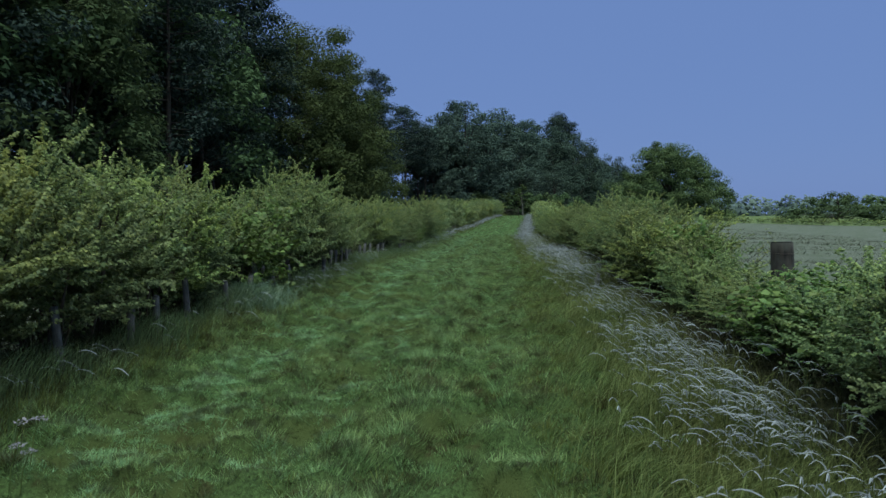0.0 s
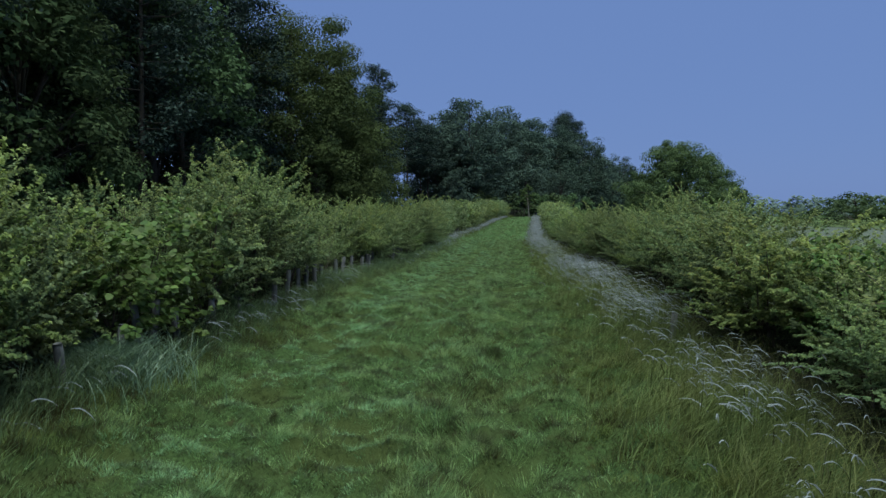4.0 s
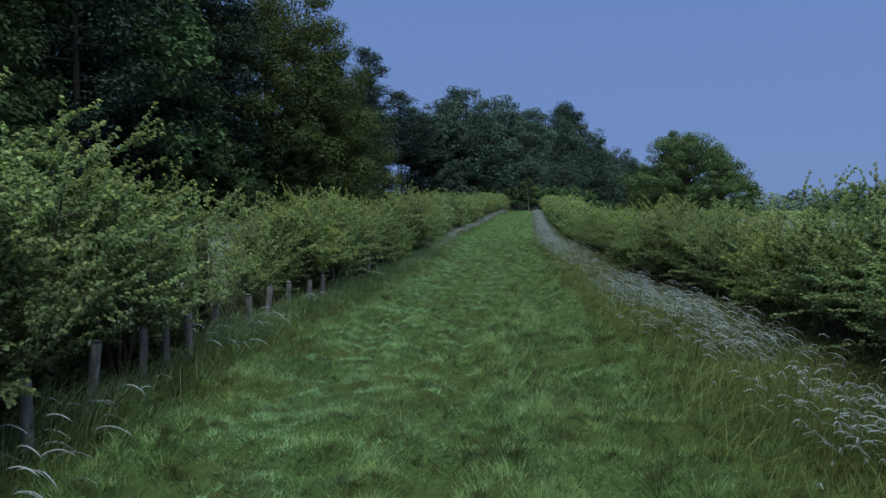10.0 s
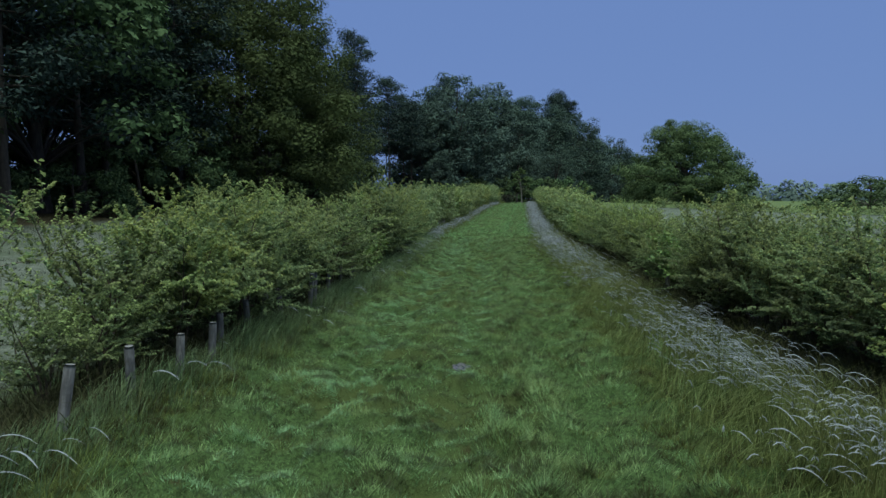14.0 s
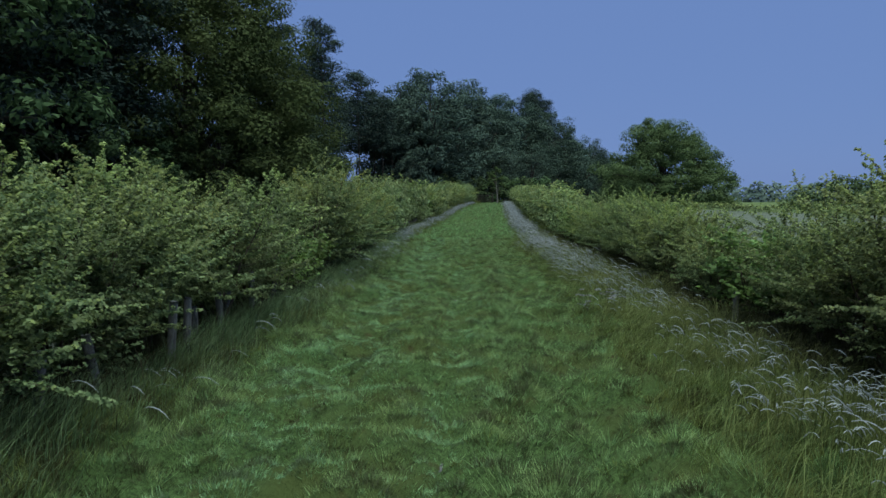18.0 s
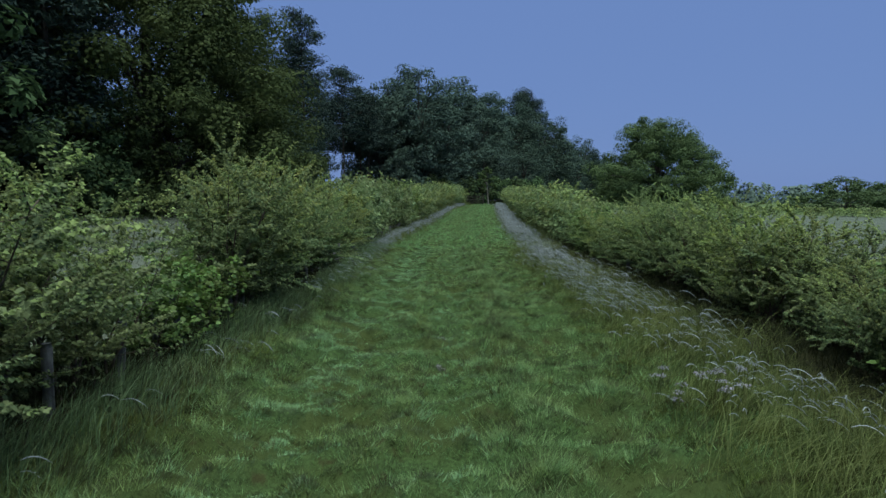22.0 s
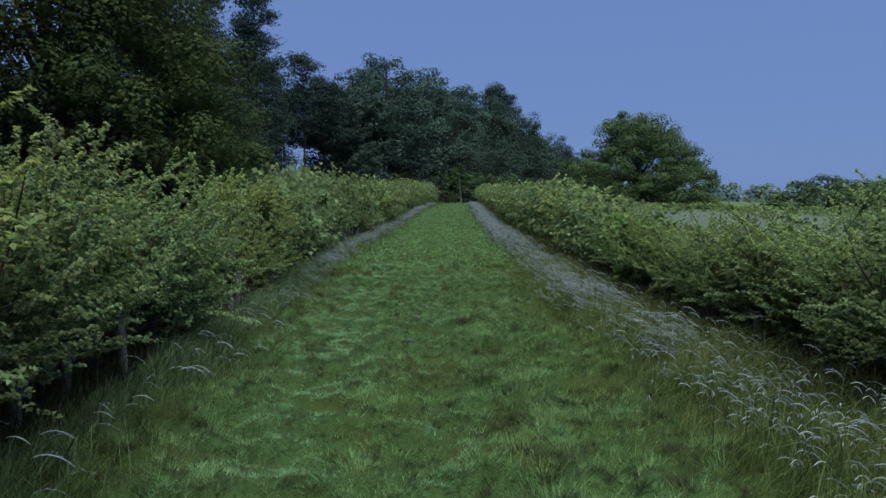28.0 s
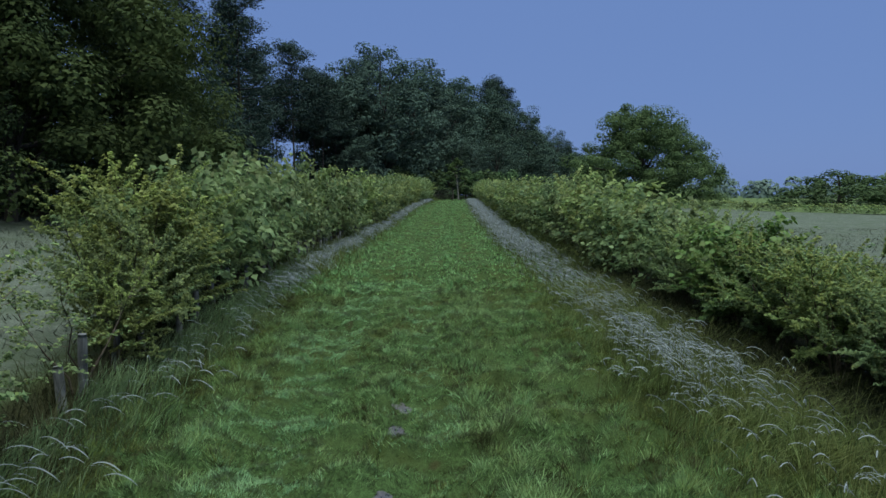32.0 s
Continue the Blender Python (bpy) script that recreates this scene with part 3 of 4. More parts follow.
# ---- trees ----
def broadleaf(name, seed, tall, wide, low, leaves, leaf, clumps, mat=OAK, label="", flat=0.8, trunk=0.35, limbs=0, puff=1.0, dome=1.05):
    """A broad tree: trunk, limbs, and a crown of leaf clumps on the limbs' ends."""
    global rng
    rng = np.random.default_rng(seed)
    root = new(name)
    bole = Geo()
    t = np.linspace(0, 1, 9)
    line = np.stack([0.25 * np.sin(t * 3 + seed), 0.2 * np.cos(t * 2.6 + seed) - 0.2, t * tall * 0.8], 1)
    bole.tube(line, trunk * (1 - 0.85 * t) * (1 + 0.5 * np.exp(-t * 14)), 9)
    part("trunk", bole, BARK, root, shade=True)
    d = unit(clumps)
    d[:, 2] = np.abs(d[:, 2]) * 1.25 - (0.6 if limbs else 0.42)
    lump = 1 + 0.16 * np.sin(d[:, 0] * 5 + seed) * np.cos(d[:, 1] * 4.3 - seed) + rng.normal(0, 0.07, clumps)
    depth = rng.uniform(0.2 if limbs else 0.45, 1.0, clumps) ** 0.45
    half = (tall - low) / 2
    mid = low + half * 0.85
    centre = np.stack([d[:, 0] * wide, d[:, 1] * wide, np.where(d[:, 2] > 0, d[:, 2] * half * dome, d[:, 2] * half * 1.3)], 1) * (lump * depth)[:, None]
    centre[:, 2] += mid
    branching = Geo()
    for k, c in enumerate(centre[:: max(1, clumps // (26 if clumps > 60 else 6))]):
        f = np.clip((c[2] - 0.25 * tall) / (tall * 0.8), 0.18, 0.85)
        b = np.array([np.interp(f * 0.75, t, line[:, j]) for j in range(3)])
        w = np.linspace(0, 1, 4)[:, None]
        bow = b + (c - b) * w + np.array([0, 0, 1.0]) * np.sin(w * np.pi) * 0.09 * np.linalg.norm(c - b) + rng.normal(0, 0.08, (4, 3)) * w
        bough = Geo() if k < limbs else branching
        bough.tube(bow, np.linspace(0.3, 0.05, 4) * trunk, 5, False)
        if k < limbs:
            part("limb", bough, BARK, root, shade=True)
    part("branching", branching, BARK, root, kind="stuff")
    per = leaves // clumps
    n = per * clumps
    which = np.repeat(np.arange(clumps), per)
    u = unit(n)
    size = puff * wide * rng.uniform(0.11, 0.21, clumps)[which]
    ball = u * (rng.uniform(0.25, 1, n) ** 0.4)[:, None]
    spot = centre[which] + ball * size[:, None] * np.array([1.15, 1.15, flat])
    normal = u * 0.9 + unit(n) * 0.45 + np.array([0, 0, 0.6])
    ls = leaf * rng.uniform(0.6, 1.3, n)
    g = Geo()
    g.small_leaves(spot, normal, unit(n), ls, ls * 0.8)
    part("crown", g, mat, root, kind="stuff")
    return tagged(root, label, "tree")


def pine(name, seed, tall, wide, bare, leaves, leaf, mat=PINE, label="", trunk=0.24, taper=0.0):
    """A tall pine: bare straight trunk, level boughs with pads of needles."""
    global rng
    rng = np.random.default_rng(seed)
    root = new(name)
    bole = Geo()
    t = np.linspace(0, 1, 9)
    line = np.stack([0.15 * np.sin(t * 3 + seed), 0.15 * np.cos(t * 2 + seed), t * tall], 1)
    bole.tube(line, trunk * (1 - 0.9 * t) * (1 + 0.35 * np.exp(-t * 20)), 8)
    part("trunk", bole, BARK, root, shade=True)
    boughs, centres, sizes = Geo(), [], []
    count = 52
    for k in range(count):
        f = bare + (1 - bare) * (k + rng.uniform(0, 1)) / count
        az = k * 2.4 + rng.uniform(-0.5, 0.5)
        g = (f - bare) / (1 - bare)
        ln = wide * (0.72 + 0.9 * g * (1 - g) - 0.42 * g * g) * (1 - taper * g) * rng.uniform(0.55, 1.15)
        b = np.array([np.interp(f, t, line[:, c]) for c in range(3)])
        d = np.array([math.cos(az), math.sin(az), rng.uniform(-0.05, 0.35) + 0.3 * g])
        e = b + d * ln
        boughs.tube([b, b + d * ln * 0.5 - np.array([0, 0, 0.12 * ln]), e], [0.07, 0.045, 0.015], 4, False)
        for w in (0.5, 0.78, 1.0):
            centres.append(b + d * ln * w + rng.normal(0, 0.25, 3))
            sizes.append(wide * rng.uniform(0.2, 0.34) * (1 - 0.1 * g))
    part("branching", boughs, BARK, root, kind="stuff")
    centres, sizes = np.array(centres), np.array(sizes)
    per = leaves // len(centres)
    n = per * len(centres)
    which = np.repeat(np.arange(len(centres)), per)
    u = unit(n)
    spot = centres[which] + u * (rng.uniform(0.1, 1, n) ** 0.5 * sizes[which])[:, None] * np.array([1.2, 1.2, 0.6])
    along = u * 0.7 + unit(n) * 0.5 + np.array([0, 0, 0.35])
    ls = leaf * rng.uniform(0.6, 1.3, n)
    g = Geo()
    g.small_leaves(spot, u * 0.6 + unit(n) * 0.6 + np.array([0, 0, 0.7]), along, ls, ls * 0.5)
    part("crown", g, mat, root, kind="stuff")
    return tagged(root, label, "tree")


EDGE = [(-21, -30), (-18, 0), (-16, 20), (-14.5, 37), (-12.5, 52), (-7, 80), (-1, 103), (6, 122), (20, 150), (44, 190), (72, 232), (110, 290)]


def stand(ob, x, y, turn=0.0, size=1.0, tall=1.0):
    return Matrix.LocRotScale((x, y, float(height(x, y)) - 0.05), Euler((0, 0, turn)), (size, size, size * tall))


def wood():
    r = random.Random(9)
    dec = "broadleaved tree with dense dark green crown at the wood's edge"
    pin = "tall dark blue-green pine in the wood"
    models = {
        "oak_a": broadleaf("broadleaved_tree", 31, 19, 5.6, -1.0, 17000, 0.25, 150, mat=DARK_LEAF, label=dec),
        "oak_b": broadleaf("broadleaved_tree", 32, 20, 6.2, 0.0, 13000, 0.3, 140, mat=DARK_LEAF, label=dec),
        # these far trees carry haze painted into their leaf colour
        "far_a": broadleaf("broadleaved_tree", 36, 19, 6.0, -3.0, 16000, 0.3, 190, mat=HAZE_TINT_LEAF, label=dec),
        "far_b": broadleaf("broadleaved_tree", 37, 20, 6.6, -3.0, 16000, 0.3, 190, mat=HAZE_TINT_LEAF, label=dec),
        "pine_a": pine("pine_tree", 33, 22, 4.6, 0.20, 15600, 0.29, label=pin),
        "pine_b": pine("pine_tree", 34, 23, 5.0, 0.30, 15600, 0.29, label=pin),
        "pine_c": pine("pine_tree", 35, 21, 4.4, 0.16, 15600, 0.29, label=pin),
        "under": broadleaf("undergrowth_bush", 38, 4.6, 3.4, -1.6, 2000, 0.34, 30, mat=DARK_LEAF, label="dark leafy undergrowth bush below the wood's trees", trunk=0.1),
        "under_near": broadleaf("undergrowth_bush", 39, 4.2, 3.3, -1.6, 6500, 0.15, 46, mat=DARK_LEAF, label="dark leafy undergrowth bush below the wood's trees", trunk=0.1),
    }
    used = set()

    def put(k, m):
        ob = models[k]
        if not k.startswith("under"):
            m = m @ Matrix.Scale(0.93, 4)
        if k in used:
            return copy_thing(ob, m @ Matrix.Diagonal((*(1 / c for c in ob.scale), 1)))
        used.add(k)
        ob.matrix_basis = m
        return ob

    rows = ((1.5, 5.6, "front"), (6.5, 6.2, "mid"), (10.0, 5.4, "close"), (3.8, 5.0, "close"), (14, 7.0, "back"), (2.0, 4.2, "under"), (9.5, 4.6, "under"), (15.5, 3.8, "under"))
    for back, step, role in rows:
        for (x0, y0), (x1, y1) in zip(EDGE[:-1], EDGE[1:]):
            ln = math.hypot(x1 - x0, y1 - y0)
            nx, ny = -(y1 - y0) / ln, (x1 - x0) / ln
            gap = step * (1.5 if y0 > 110 else 1.0)
            count = max(1, int(ln / gap))
            for k in range(count):
                f = (k + 0.5 + r.uniform(-0.25, 0.25)) / count
                x, y = x0 + (x1 - x0) * f + nx * back + r.uniform(-1, 1), y0 + (y1 - y0) * f + ny * back + r.uniform(-1, 1)
                if y < 2 or role in ("back", "under") and y > 150 or 66 < y < 130 and abs(x - 3.4 + 0.084 * y) < (4.6 if role == "under" else 5.2):
                    continue
                if role == "close" and y > 62:
                    continue
                if role != "under" and math.hypot(x + 13, y - 57) < 6:
                    continue
                if role == "under":
                    put("under_near" if y < 58 and back < 5 else "under", stand(None, x, y, r.uniform(0, 6.28), r.uniform(0.75, 1.3)))
                    continue
                if role == "close":
                    which, size = r.choice(("oak_b", "pine_c", "pine_a")), r.uniform(0.85, 1.05)
                elif y < 50:
                    which, size = r.choice(("pine_a", "pine_c", "pine_b", "oak_a") if role == "front" else ("pine_b", "oak_b", "pine_a")), r.uniform(0.85, 1.05)
                elif y < 112:
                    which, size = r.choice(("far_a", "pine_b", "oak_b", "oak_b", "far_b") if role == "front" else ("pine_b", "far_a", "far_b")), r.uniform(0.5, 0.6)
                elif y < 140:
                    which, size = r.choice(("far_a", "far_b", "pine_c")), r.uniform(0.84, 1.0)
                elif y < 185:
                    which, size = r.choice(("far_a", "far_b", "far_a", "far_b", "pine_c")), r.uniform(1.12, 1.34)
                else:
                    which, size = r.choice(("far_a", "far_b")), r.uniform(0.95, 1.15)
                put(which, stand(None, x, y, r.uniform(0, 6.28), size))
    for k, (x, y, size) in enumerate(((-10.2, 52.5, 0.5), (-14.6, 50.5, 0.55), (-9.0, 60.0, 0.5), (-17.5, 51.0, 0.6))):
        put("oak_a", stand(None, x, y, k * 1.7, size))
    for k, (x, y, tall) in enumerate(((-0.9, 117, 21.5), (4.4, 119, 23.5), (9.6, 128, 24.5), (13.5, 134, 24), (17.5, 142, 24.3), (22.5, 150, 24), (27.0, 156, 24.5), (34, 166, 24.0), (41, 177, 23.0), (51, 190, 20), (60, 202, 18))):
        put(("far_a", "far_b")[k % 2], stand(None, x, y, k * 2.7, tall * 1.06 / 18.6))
    # thin bare stems with the sky behind them
    slim = pine("pine_tree", 45, 22, 4.4, 0.5, 8000, 0.36, label="slender pine with a high crown at a gap in the wood", trunk=0.17)
    for k, (x, y, size) in enumerate(((-6.3, 104, 0.78), (-3.0, 106, 0.82), (-8.6, 108, 0.76), (-4.6, 113, 0.95), (-7.6, 117, 0.9), (-5.3, 121, 0.86), (-1.8, 112, 0.76), (-10.0, 114, 0.82), (-0.4, 118, 0.84), (-3.4, 124, 0.9), (1.2, 122, 0.85))):
        m = stand(None, x, y, k * 1.9, size)
        if k:
            copy_thing(slim, m)
        else:
            slim.matrix_basis = m
    for k, (x, y, size) in enumerate(((-8.4, 84, 0.9), (-10.0, 90, 0.86), (-13.2, 86, 0.9), (-12.4, 99, 0.85))):
        put(("pine_a", "pine_c", "pine_a", "pine_c")[k], stand(None, x, y, k * 2.3, size))
    for k, (x, y) in enumerate(((6, 114), (9, 117), (12.5, 118), (16, 117), (19.5, 119), (23, 117))):
        put("under", stand(None, x, y, k * 1.7, 1.15))
        put(("far_a", "far_b")[k % 2], stand(None, x - 1, y + 7, k * 2.1, 0.62))
    hero = broadleaf("broadleaved_tree", 41, 20.5, 9.5, -2.2, 160000, 0.185, 450, flat=0.72, puff=0.82, dome=1.32, label="large spreading broadleaved tree with hanging green foliage before the wood", trunk=0.5, limbs=12)
    hero.matrix_basis = stand(None, -13.0, 57.0, 0.4)
    lone = broadleaf("field_tree", 42, 14.4, 9.6, -2.5, 80000, 0.24, 330, mat=FIELD_LEAF, flat=0.7, puff=0.72, dome=1.18, label="lone rounded broadleaved tree standing behind the hedge", trunk=0.45, limbs=10)
    lone.matrix_basis = stand(None, 42.0, 117.0, 1.0, 1.17, 1.02)
    top = pine("pine_tree", 43, 30, 8.5, 0.3, 15600, 0.42, label="tall pine rising above the far wood", taper=0.62)
    top.matrix_basis = stand(None, 32.5, 176, 0.0, 0.92)
    for k, (x, y, s, tl) in enumerate(((73, 117, 2.05, 0.68), (95, 113, 1.9, 0.8), (116, 104, 2.2, 0.7), (140, 92, 2.4, 0.8))):
        if not k:
            bush = broadleaf("field_bush", 51, 4.3, 4.4, -1.6, 7000, 0.24, 80, mat=DARK_LEAF, label="dark rounded bush beyond the hay field", trunk=0.15)
            bush.matrix_basis = stand(None, x, y, 0, s, tl)
        else:
            copy_thing(bush, stand(None, x, y, k * 1.3, s, tl))


def distant_wood():
    """A line of trees far beyond the fields, with haze painted into the leaves."""
    global rng
    rng = np.random.default_rng(61)
    g = Geo()
    for k in range(70):
        b = radians(14 + k * 0.75 + rng.uniform(-0.3, 0.3))
        dist = rng.uniform(430, 560)
        c = np.array([math.sin(b) * dist, math.cos(b) * dist, 0])
        tall, wide = rng.uniform(8, 15), rng.uniform(6, 10)
        u = unit(130)
        u[:, 2] = np.abs(u[:, 2])
        g.leaves(c + u * np.array([wide, wide, tall]) * rng.uniform(0.8, 1.05, (130, 1)), u + np.array([0, -0.4, 0.4]), unit(130), rng.uniform(2.0, 4.0, 130), rng.uniform(1.6, 3.0, 130))
    tagged(new("distant_wood", g.mesh("distant_wood", FAR_HAZE_LEAF)), "line of distant trees with blue-green haze put into the leaf colour", "woodland", kind="stuff")


distant_wood()
wood()


# ---- grass ----
def lane_mid(y):
    return (left_line(y) + right_line(y)) / 2


def blades(xs, ys, tall, width, lean, mat, name, label, joints=0, heading=None, spread=3.2):
    """Grass blades: plain when joints is 0, else arched in joints + 1 pieces."""
    n = len(xs)
    z = height(xs, ys)
    az = rng.uniform(0, 2 * np.pi, n)
    side = np.stack([np.cos(az), np.sin(az), np.zeros(n)], 1)
    tip_az = rng.uniform(-spread, spread, n) + (0 if heading is None else heading)
    out = np.stack([np.cos(tip_az), np.sin(tip_az), np.zeros(n)], 1) * (tall * lean)[:, None]
    base = np.stack([xs, ys, z - 0.004], 1)
    up = np.array([0, 0, 1.0])
    g = Geo()
    w = width[:, None] / 2
    tl = tall[:, None]
    if not joints:
        tip = base + out + up * tl
        g.add(np.stack([base - side * w, base + side * w, tip], 1).reshape(-1, 3), np.arange(3 * n).reshape(n, 3))
    else:
        rows = []
        for k in range(joints + 1):
            f = k / (joints + 1)
            c = base + out * f * f + up * tl * (f * 1.25 - 0.35 * f * f)
            rows += [c - side * w * (1 - 0.5 * f), c + side * w * (1 - 0.5 * f)]
        rows.append(base + out + up * tl * 0.86)
        m = len(rows)
        i = np.arange(n) * m
        g.add(np.stack(rows, 1).reshape(-1, 3), np.concatenate([np.stack([i + 2 * k, i + 2 * k + 1, i + 2 * k + 3, i + 2 * k + 2], 1) for k in range(joints)]))
        g.f.append(np.stack([i + m - 3, i + m - 2, i + m - 1], 1))
    return tagged(new(name, g.mesh(name, mat)), label, "grass", kind="stuff")


def turf_height(x, y):
    """How tall the short grass of the lane grows."""
    u = x - lane_mid(y)
    rut = np.exp(-((u + 1.65) / 0.4) ** 2) + np.exp(-((u + 0.6) / 0.2) ** 2) + np.exp(-((u - 0.42) / 0.17) ** 2)
    tuft = patches(x * 0.8, y, 0.22, 3) * 0.6 + patches(x * 0.7, y, 0.6, 4) * 0.5
    bare = 1.0
    for mx, my, rx, ry in MUDS:
        bare = bare * (0.15 + 0.85 * smooth(0.7, 1.4, np.hypot((x - mx) / rx, (y - my) / ry)))
    return bare * (0.014 + 0.014 * smooth(0.3, 0.9, tuft) + 0.032 * mound(x, y)) * (1 - 0.3 * rut) * (1 + 1.3 * smooth(1.3, 2.6, np.abs(u + 0.35)) + 0.9 * np.exp(-((u + 0.02) / 0.2) ** 2))


def grasses():
    global rng
    rng = np.random.default_rng(77)
    # short turf
    clumps, per = 112000, 8
    y = 2.6 + 39 * rng.uniform(0, 1, clumps) ** 1.08
    u = np.where(rng.uniform(0, 1, clumps) < 0.2, np.where(rng.uniform(0, 1, clumps) < 0.7, -1.65, -0.55) + rng.normal(0, 0.25, clumps), rng.uniform(-3.0, 2.1, clumps))
    x = lane_mid(y) + u
    tall = turf_height(x, y) * rng.uniform(0.6, 1.3, clumps)
    n = clumps * per
    y, x = np.repeat(y, per) + rng.normal(0, 0.024, n), np.repeat(x, per) + rng.normal(0, 0.024, n)
    tall = np.repeat(tall, per) * rng.uniform(0.55, 1.25, n)
    u = x - lane_mid(y) + (patches(x, y, 0.5, 6) - 0.5) * 0.5 + np.repeat(rng.normal(0, 0.12, clumps), per)
    track = (np.abs(u + 1.65) < 0.42) | (np.abs(u + 0.6) < 0.2)
    rim = (u > 0.95) | (u < -2.5)
    # blades in hollows and ruts, which get thatch colour with shade painted in
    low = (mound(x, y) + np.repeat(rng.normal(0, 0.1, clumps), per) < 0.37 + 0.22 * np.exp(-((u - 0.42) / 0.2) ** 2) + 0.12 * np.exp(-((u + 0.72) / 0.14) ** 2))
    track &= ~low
    wide = rng.uniform(0.003, 0.006, n) * (1 + np.maximum(0, y - 30) / 20)
    lean = rng.uniform(0.3, 1.5, n)
    slope_x = mound(x + 0.06, y) - mound(x - 0.06, y)
    slope_y = mound(x, y + 0.06) - mound(x, y - 0.06)
    fall = np.arctan2(-slope_y + 0.22, -slope_x + 0.12) + np.repeat(rng.normal(0, 0.5, clumps), per)
    for mask, grow, mat, name, label in (
        (track, 0.85, WORN, "worn_grass", "short worn grass in the two wheel tracks of the lane"),
        (low, 1.0, SHADED_THATCH, "hollow_grass", "grass and thatch in the turf's hollows, shade put into the colour"),
        (~track & ~rim & ~low, 1.2, MOWN, "mown_grass", "tufted damp green grass along the lane"),
        (rim, 1.15, OLIVE, "rough_grass", "rougher olive grass at the lane's edges"),
    ):
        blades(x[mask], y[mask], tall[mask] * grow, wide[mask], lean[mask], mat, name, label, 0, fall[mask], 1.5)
    # raised tufts, their blades spreading from the crown
    tufts, per = 5200, 66
    ty = 2.8 + 35 * rng.uniform(0, 1, tufts) ** 1.05
    tu = rng.uniform(-2.9, 1.7, tufts)
    tx = lane_mid(ty) + tu
    trodden = np.exp(-((tu + 1.65) / 0.35) ** 2) + np.exp(-((tu + 0.6) / 0.2) ** 2)
    grown = (0.04 + 0.07 * rng.uniform(0, 1, tufts) ** 2) * (1 - 0.55 * trodden) * (1 + 0.7 * smooth(0.5, 1.6, tu) + 0.5 * np.exp(-((tu + 0.05) / 0.22) ** 2))
    reach = rng.uniform(0.035, 0.11, tufts)
    brown = np.repeat(rng.uniform(0, 1, tufts) < 0.22 + 0.45 * smooth(0.3, 1.3, tu) + 0.3 * smooth(-2.0, -2.7, tu), per)
    n = tufts * per
    a, d = rng.uniform(0, 6.28, n), rng.uniform(0, 1, n) ** 0.6
    x, y = np.repeat(tx, per) + np.cos(a) * d * np.repeat(reach, per) * 1.5, np.repeat(ty, per) + np.sin(a) * d * np.repeat(reach, per)
    tall = np.repeat(grown, per) * (1.15 - 0.45 * d) * rng.uniform(0.7, 1.25, n)
    lean = 0.25 + 0.9 * d * rng.uniform(0.5, 1.3, n)
    wide = rng.uniform(0.003, 0.0055, n) * (1 + np.maximum(0, y - 26) / 20)
    for mask, mat, label in ((~brown, MOWN, "raised green grass tufts in the lane"), (brown, OLIVE, "raised olive-brown grass tufts in the lane")):
        blades(x[mask], y[mask], tall[mask], wide[mask], lean[mask], mat, "grass_tufts", label, 0, a[mask], 0.35)
    n = 110000
    y = 40 + 68 * rng.uniform(0, 1, n) ** 1.3
    x = lane_mid(y) + rng.uniform(-3.4, 2.9, n)
    blades(x, y, turf_height(x, y) * rng.uniform(0.8, 1.5, n), rng.uniform(0.02, 0.04, n), rng.uniform(0.2, 1.2, n), MOWN, "mown_grass", "short green grass far along the lane")
    # rank grass of the verges, arching with the wind
    n = 26000
    y = 2.0 + 42 * rng.uniform(0, 1, n) ** 1.05
    x = right_line(y) - 1.8 + rng.normal(0, 0.26, n)
    tall = rng.uniform(0.1, 0.34, n) * (0.35 + 1.0 * patches(x, y, 0.7, 5))
    blades(x, y, tall, rng.uniform(0.003, 0.0055, n), rng.uniform(0.8, 2.0, n), LONG_GRASS, "long_grass", "long arching grass on the open verge", 2, 0.1, 1.3)
    n = 34000
    y = 2.0 + 40 * rng.uniform(0, 1, n) ** 1.05
    x = right_line(y) - rng.uniform(0.8, 1.75, n)
    tall = rng.uniform(0.12, 0.4, n) * (0.55 + 0.8 * patches(x, y, 0.6, 15))
    blades(x, y, tall, rng.uniform(0.003, 0.006, n), rng.uniform(0.7, 1.8, n), LONG_GRASS, "long_grass", "long arching grass between lane and hedge", 2, 0.2, 1.5)
    n = 34000
    y = 2.0 + 42 * rng.uniform(0, 1, n) ** 1.05
    x = left_line(y) + 0.1 + np.abs(rng.normal(0, 0.3, n))
    tall = rng.uniform(0.1, 0.36, n) * (0.55 + 0.8 * patches(x, y, 0.7, 5))
    blades(x, y, tall, rng.uniform(0.003, 0.0055, n), rng.uniform(0.4, 1.3, n), FOOT_GRASS, "long_grass", "long rank grass along the foot of the hedge", 2, 0.3, 1.8)
    n = 30000
    y = 42 + 64 * rng.uniform(0, 1, n) ** 1.2
    left = rng.uniform(0, 1, n) < 0.45
    x = np.where(left, left_line(y) + 0.1 + np.abs(rng.normal(0, 0.5, n)), right_line(y) - 0.2 - np.abs(rng.normal(0, 0.6, n)))
    blades(x, y, rng.uniform(0.15, 0.45, n), rng.uniform(0.015, 0.03, n), rng.uniform(0.3, 1.0, n), LONG_GRASS, "long_grass", "long rank grass far along the hedges")
    # stubble of the mown hay field beside the wood
    n = 42000
    y = 6 + 54 * rng.uniform(0, 1, n)
    x = left_line(y) - 0.9 - 11.0 * rng.uniform(0, 1, n)
    row = 0.15 + 1.1 * smooth(0.3, 0.7, patches(x * 0.3, y * 2.0, 1.0, 9))
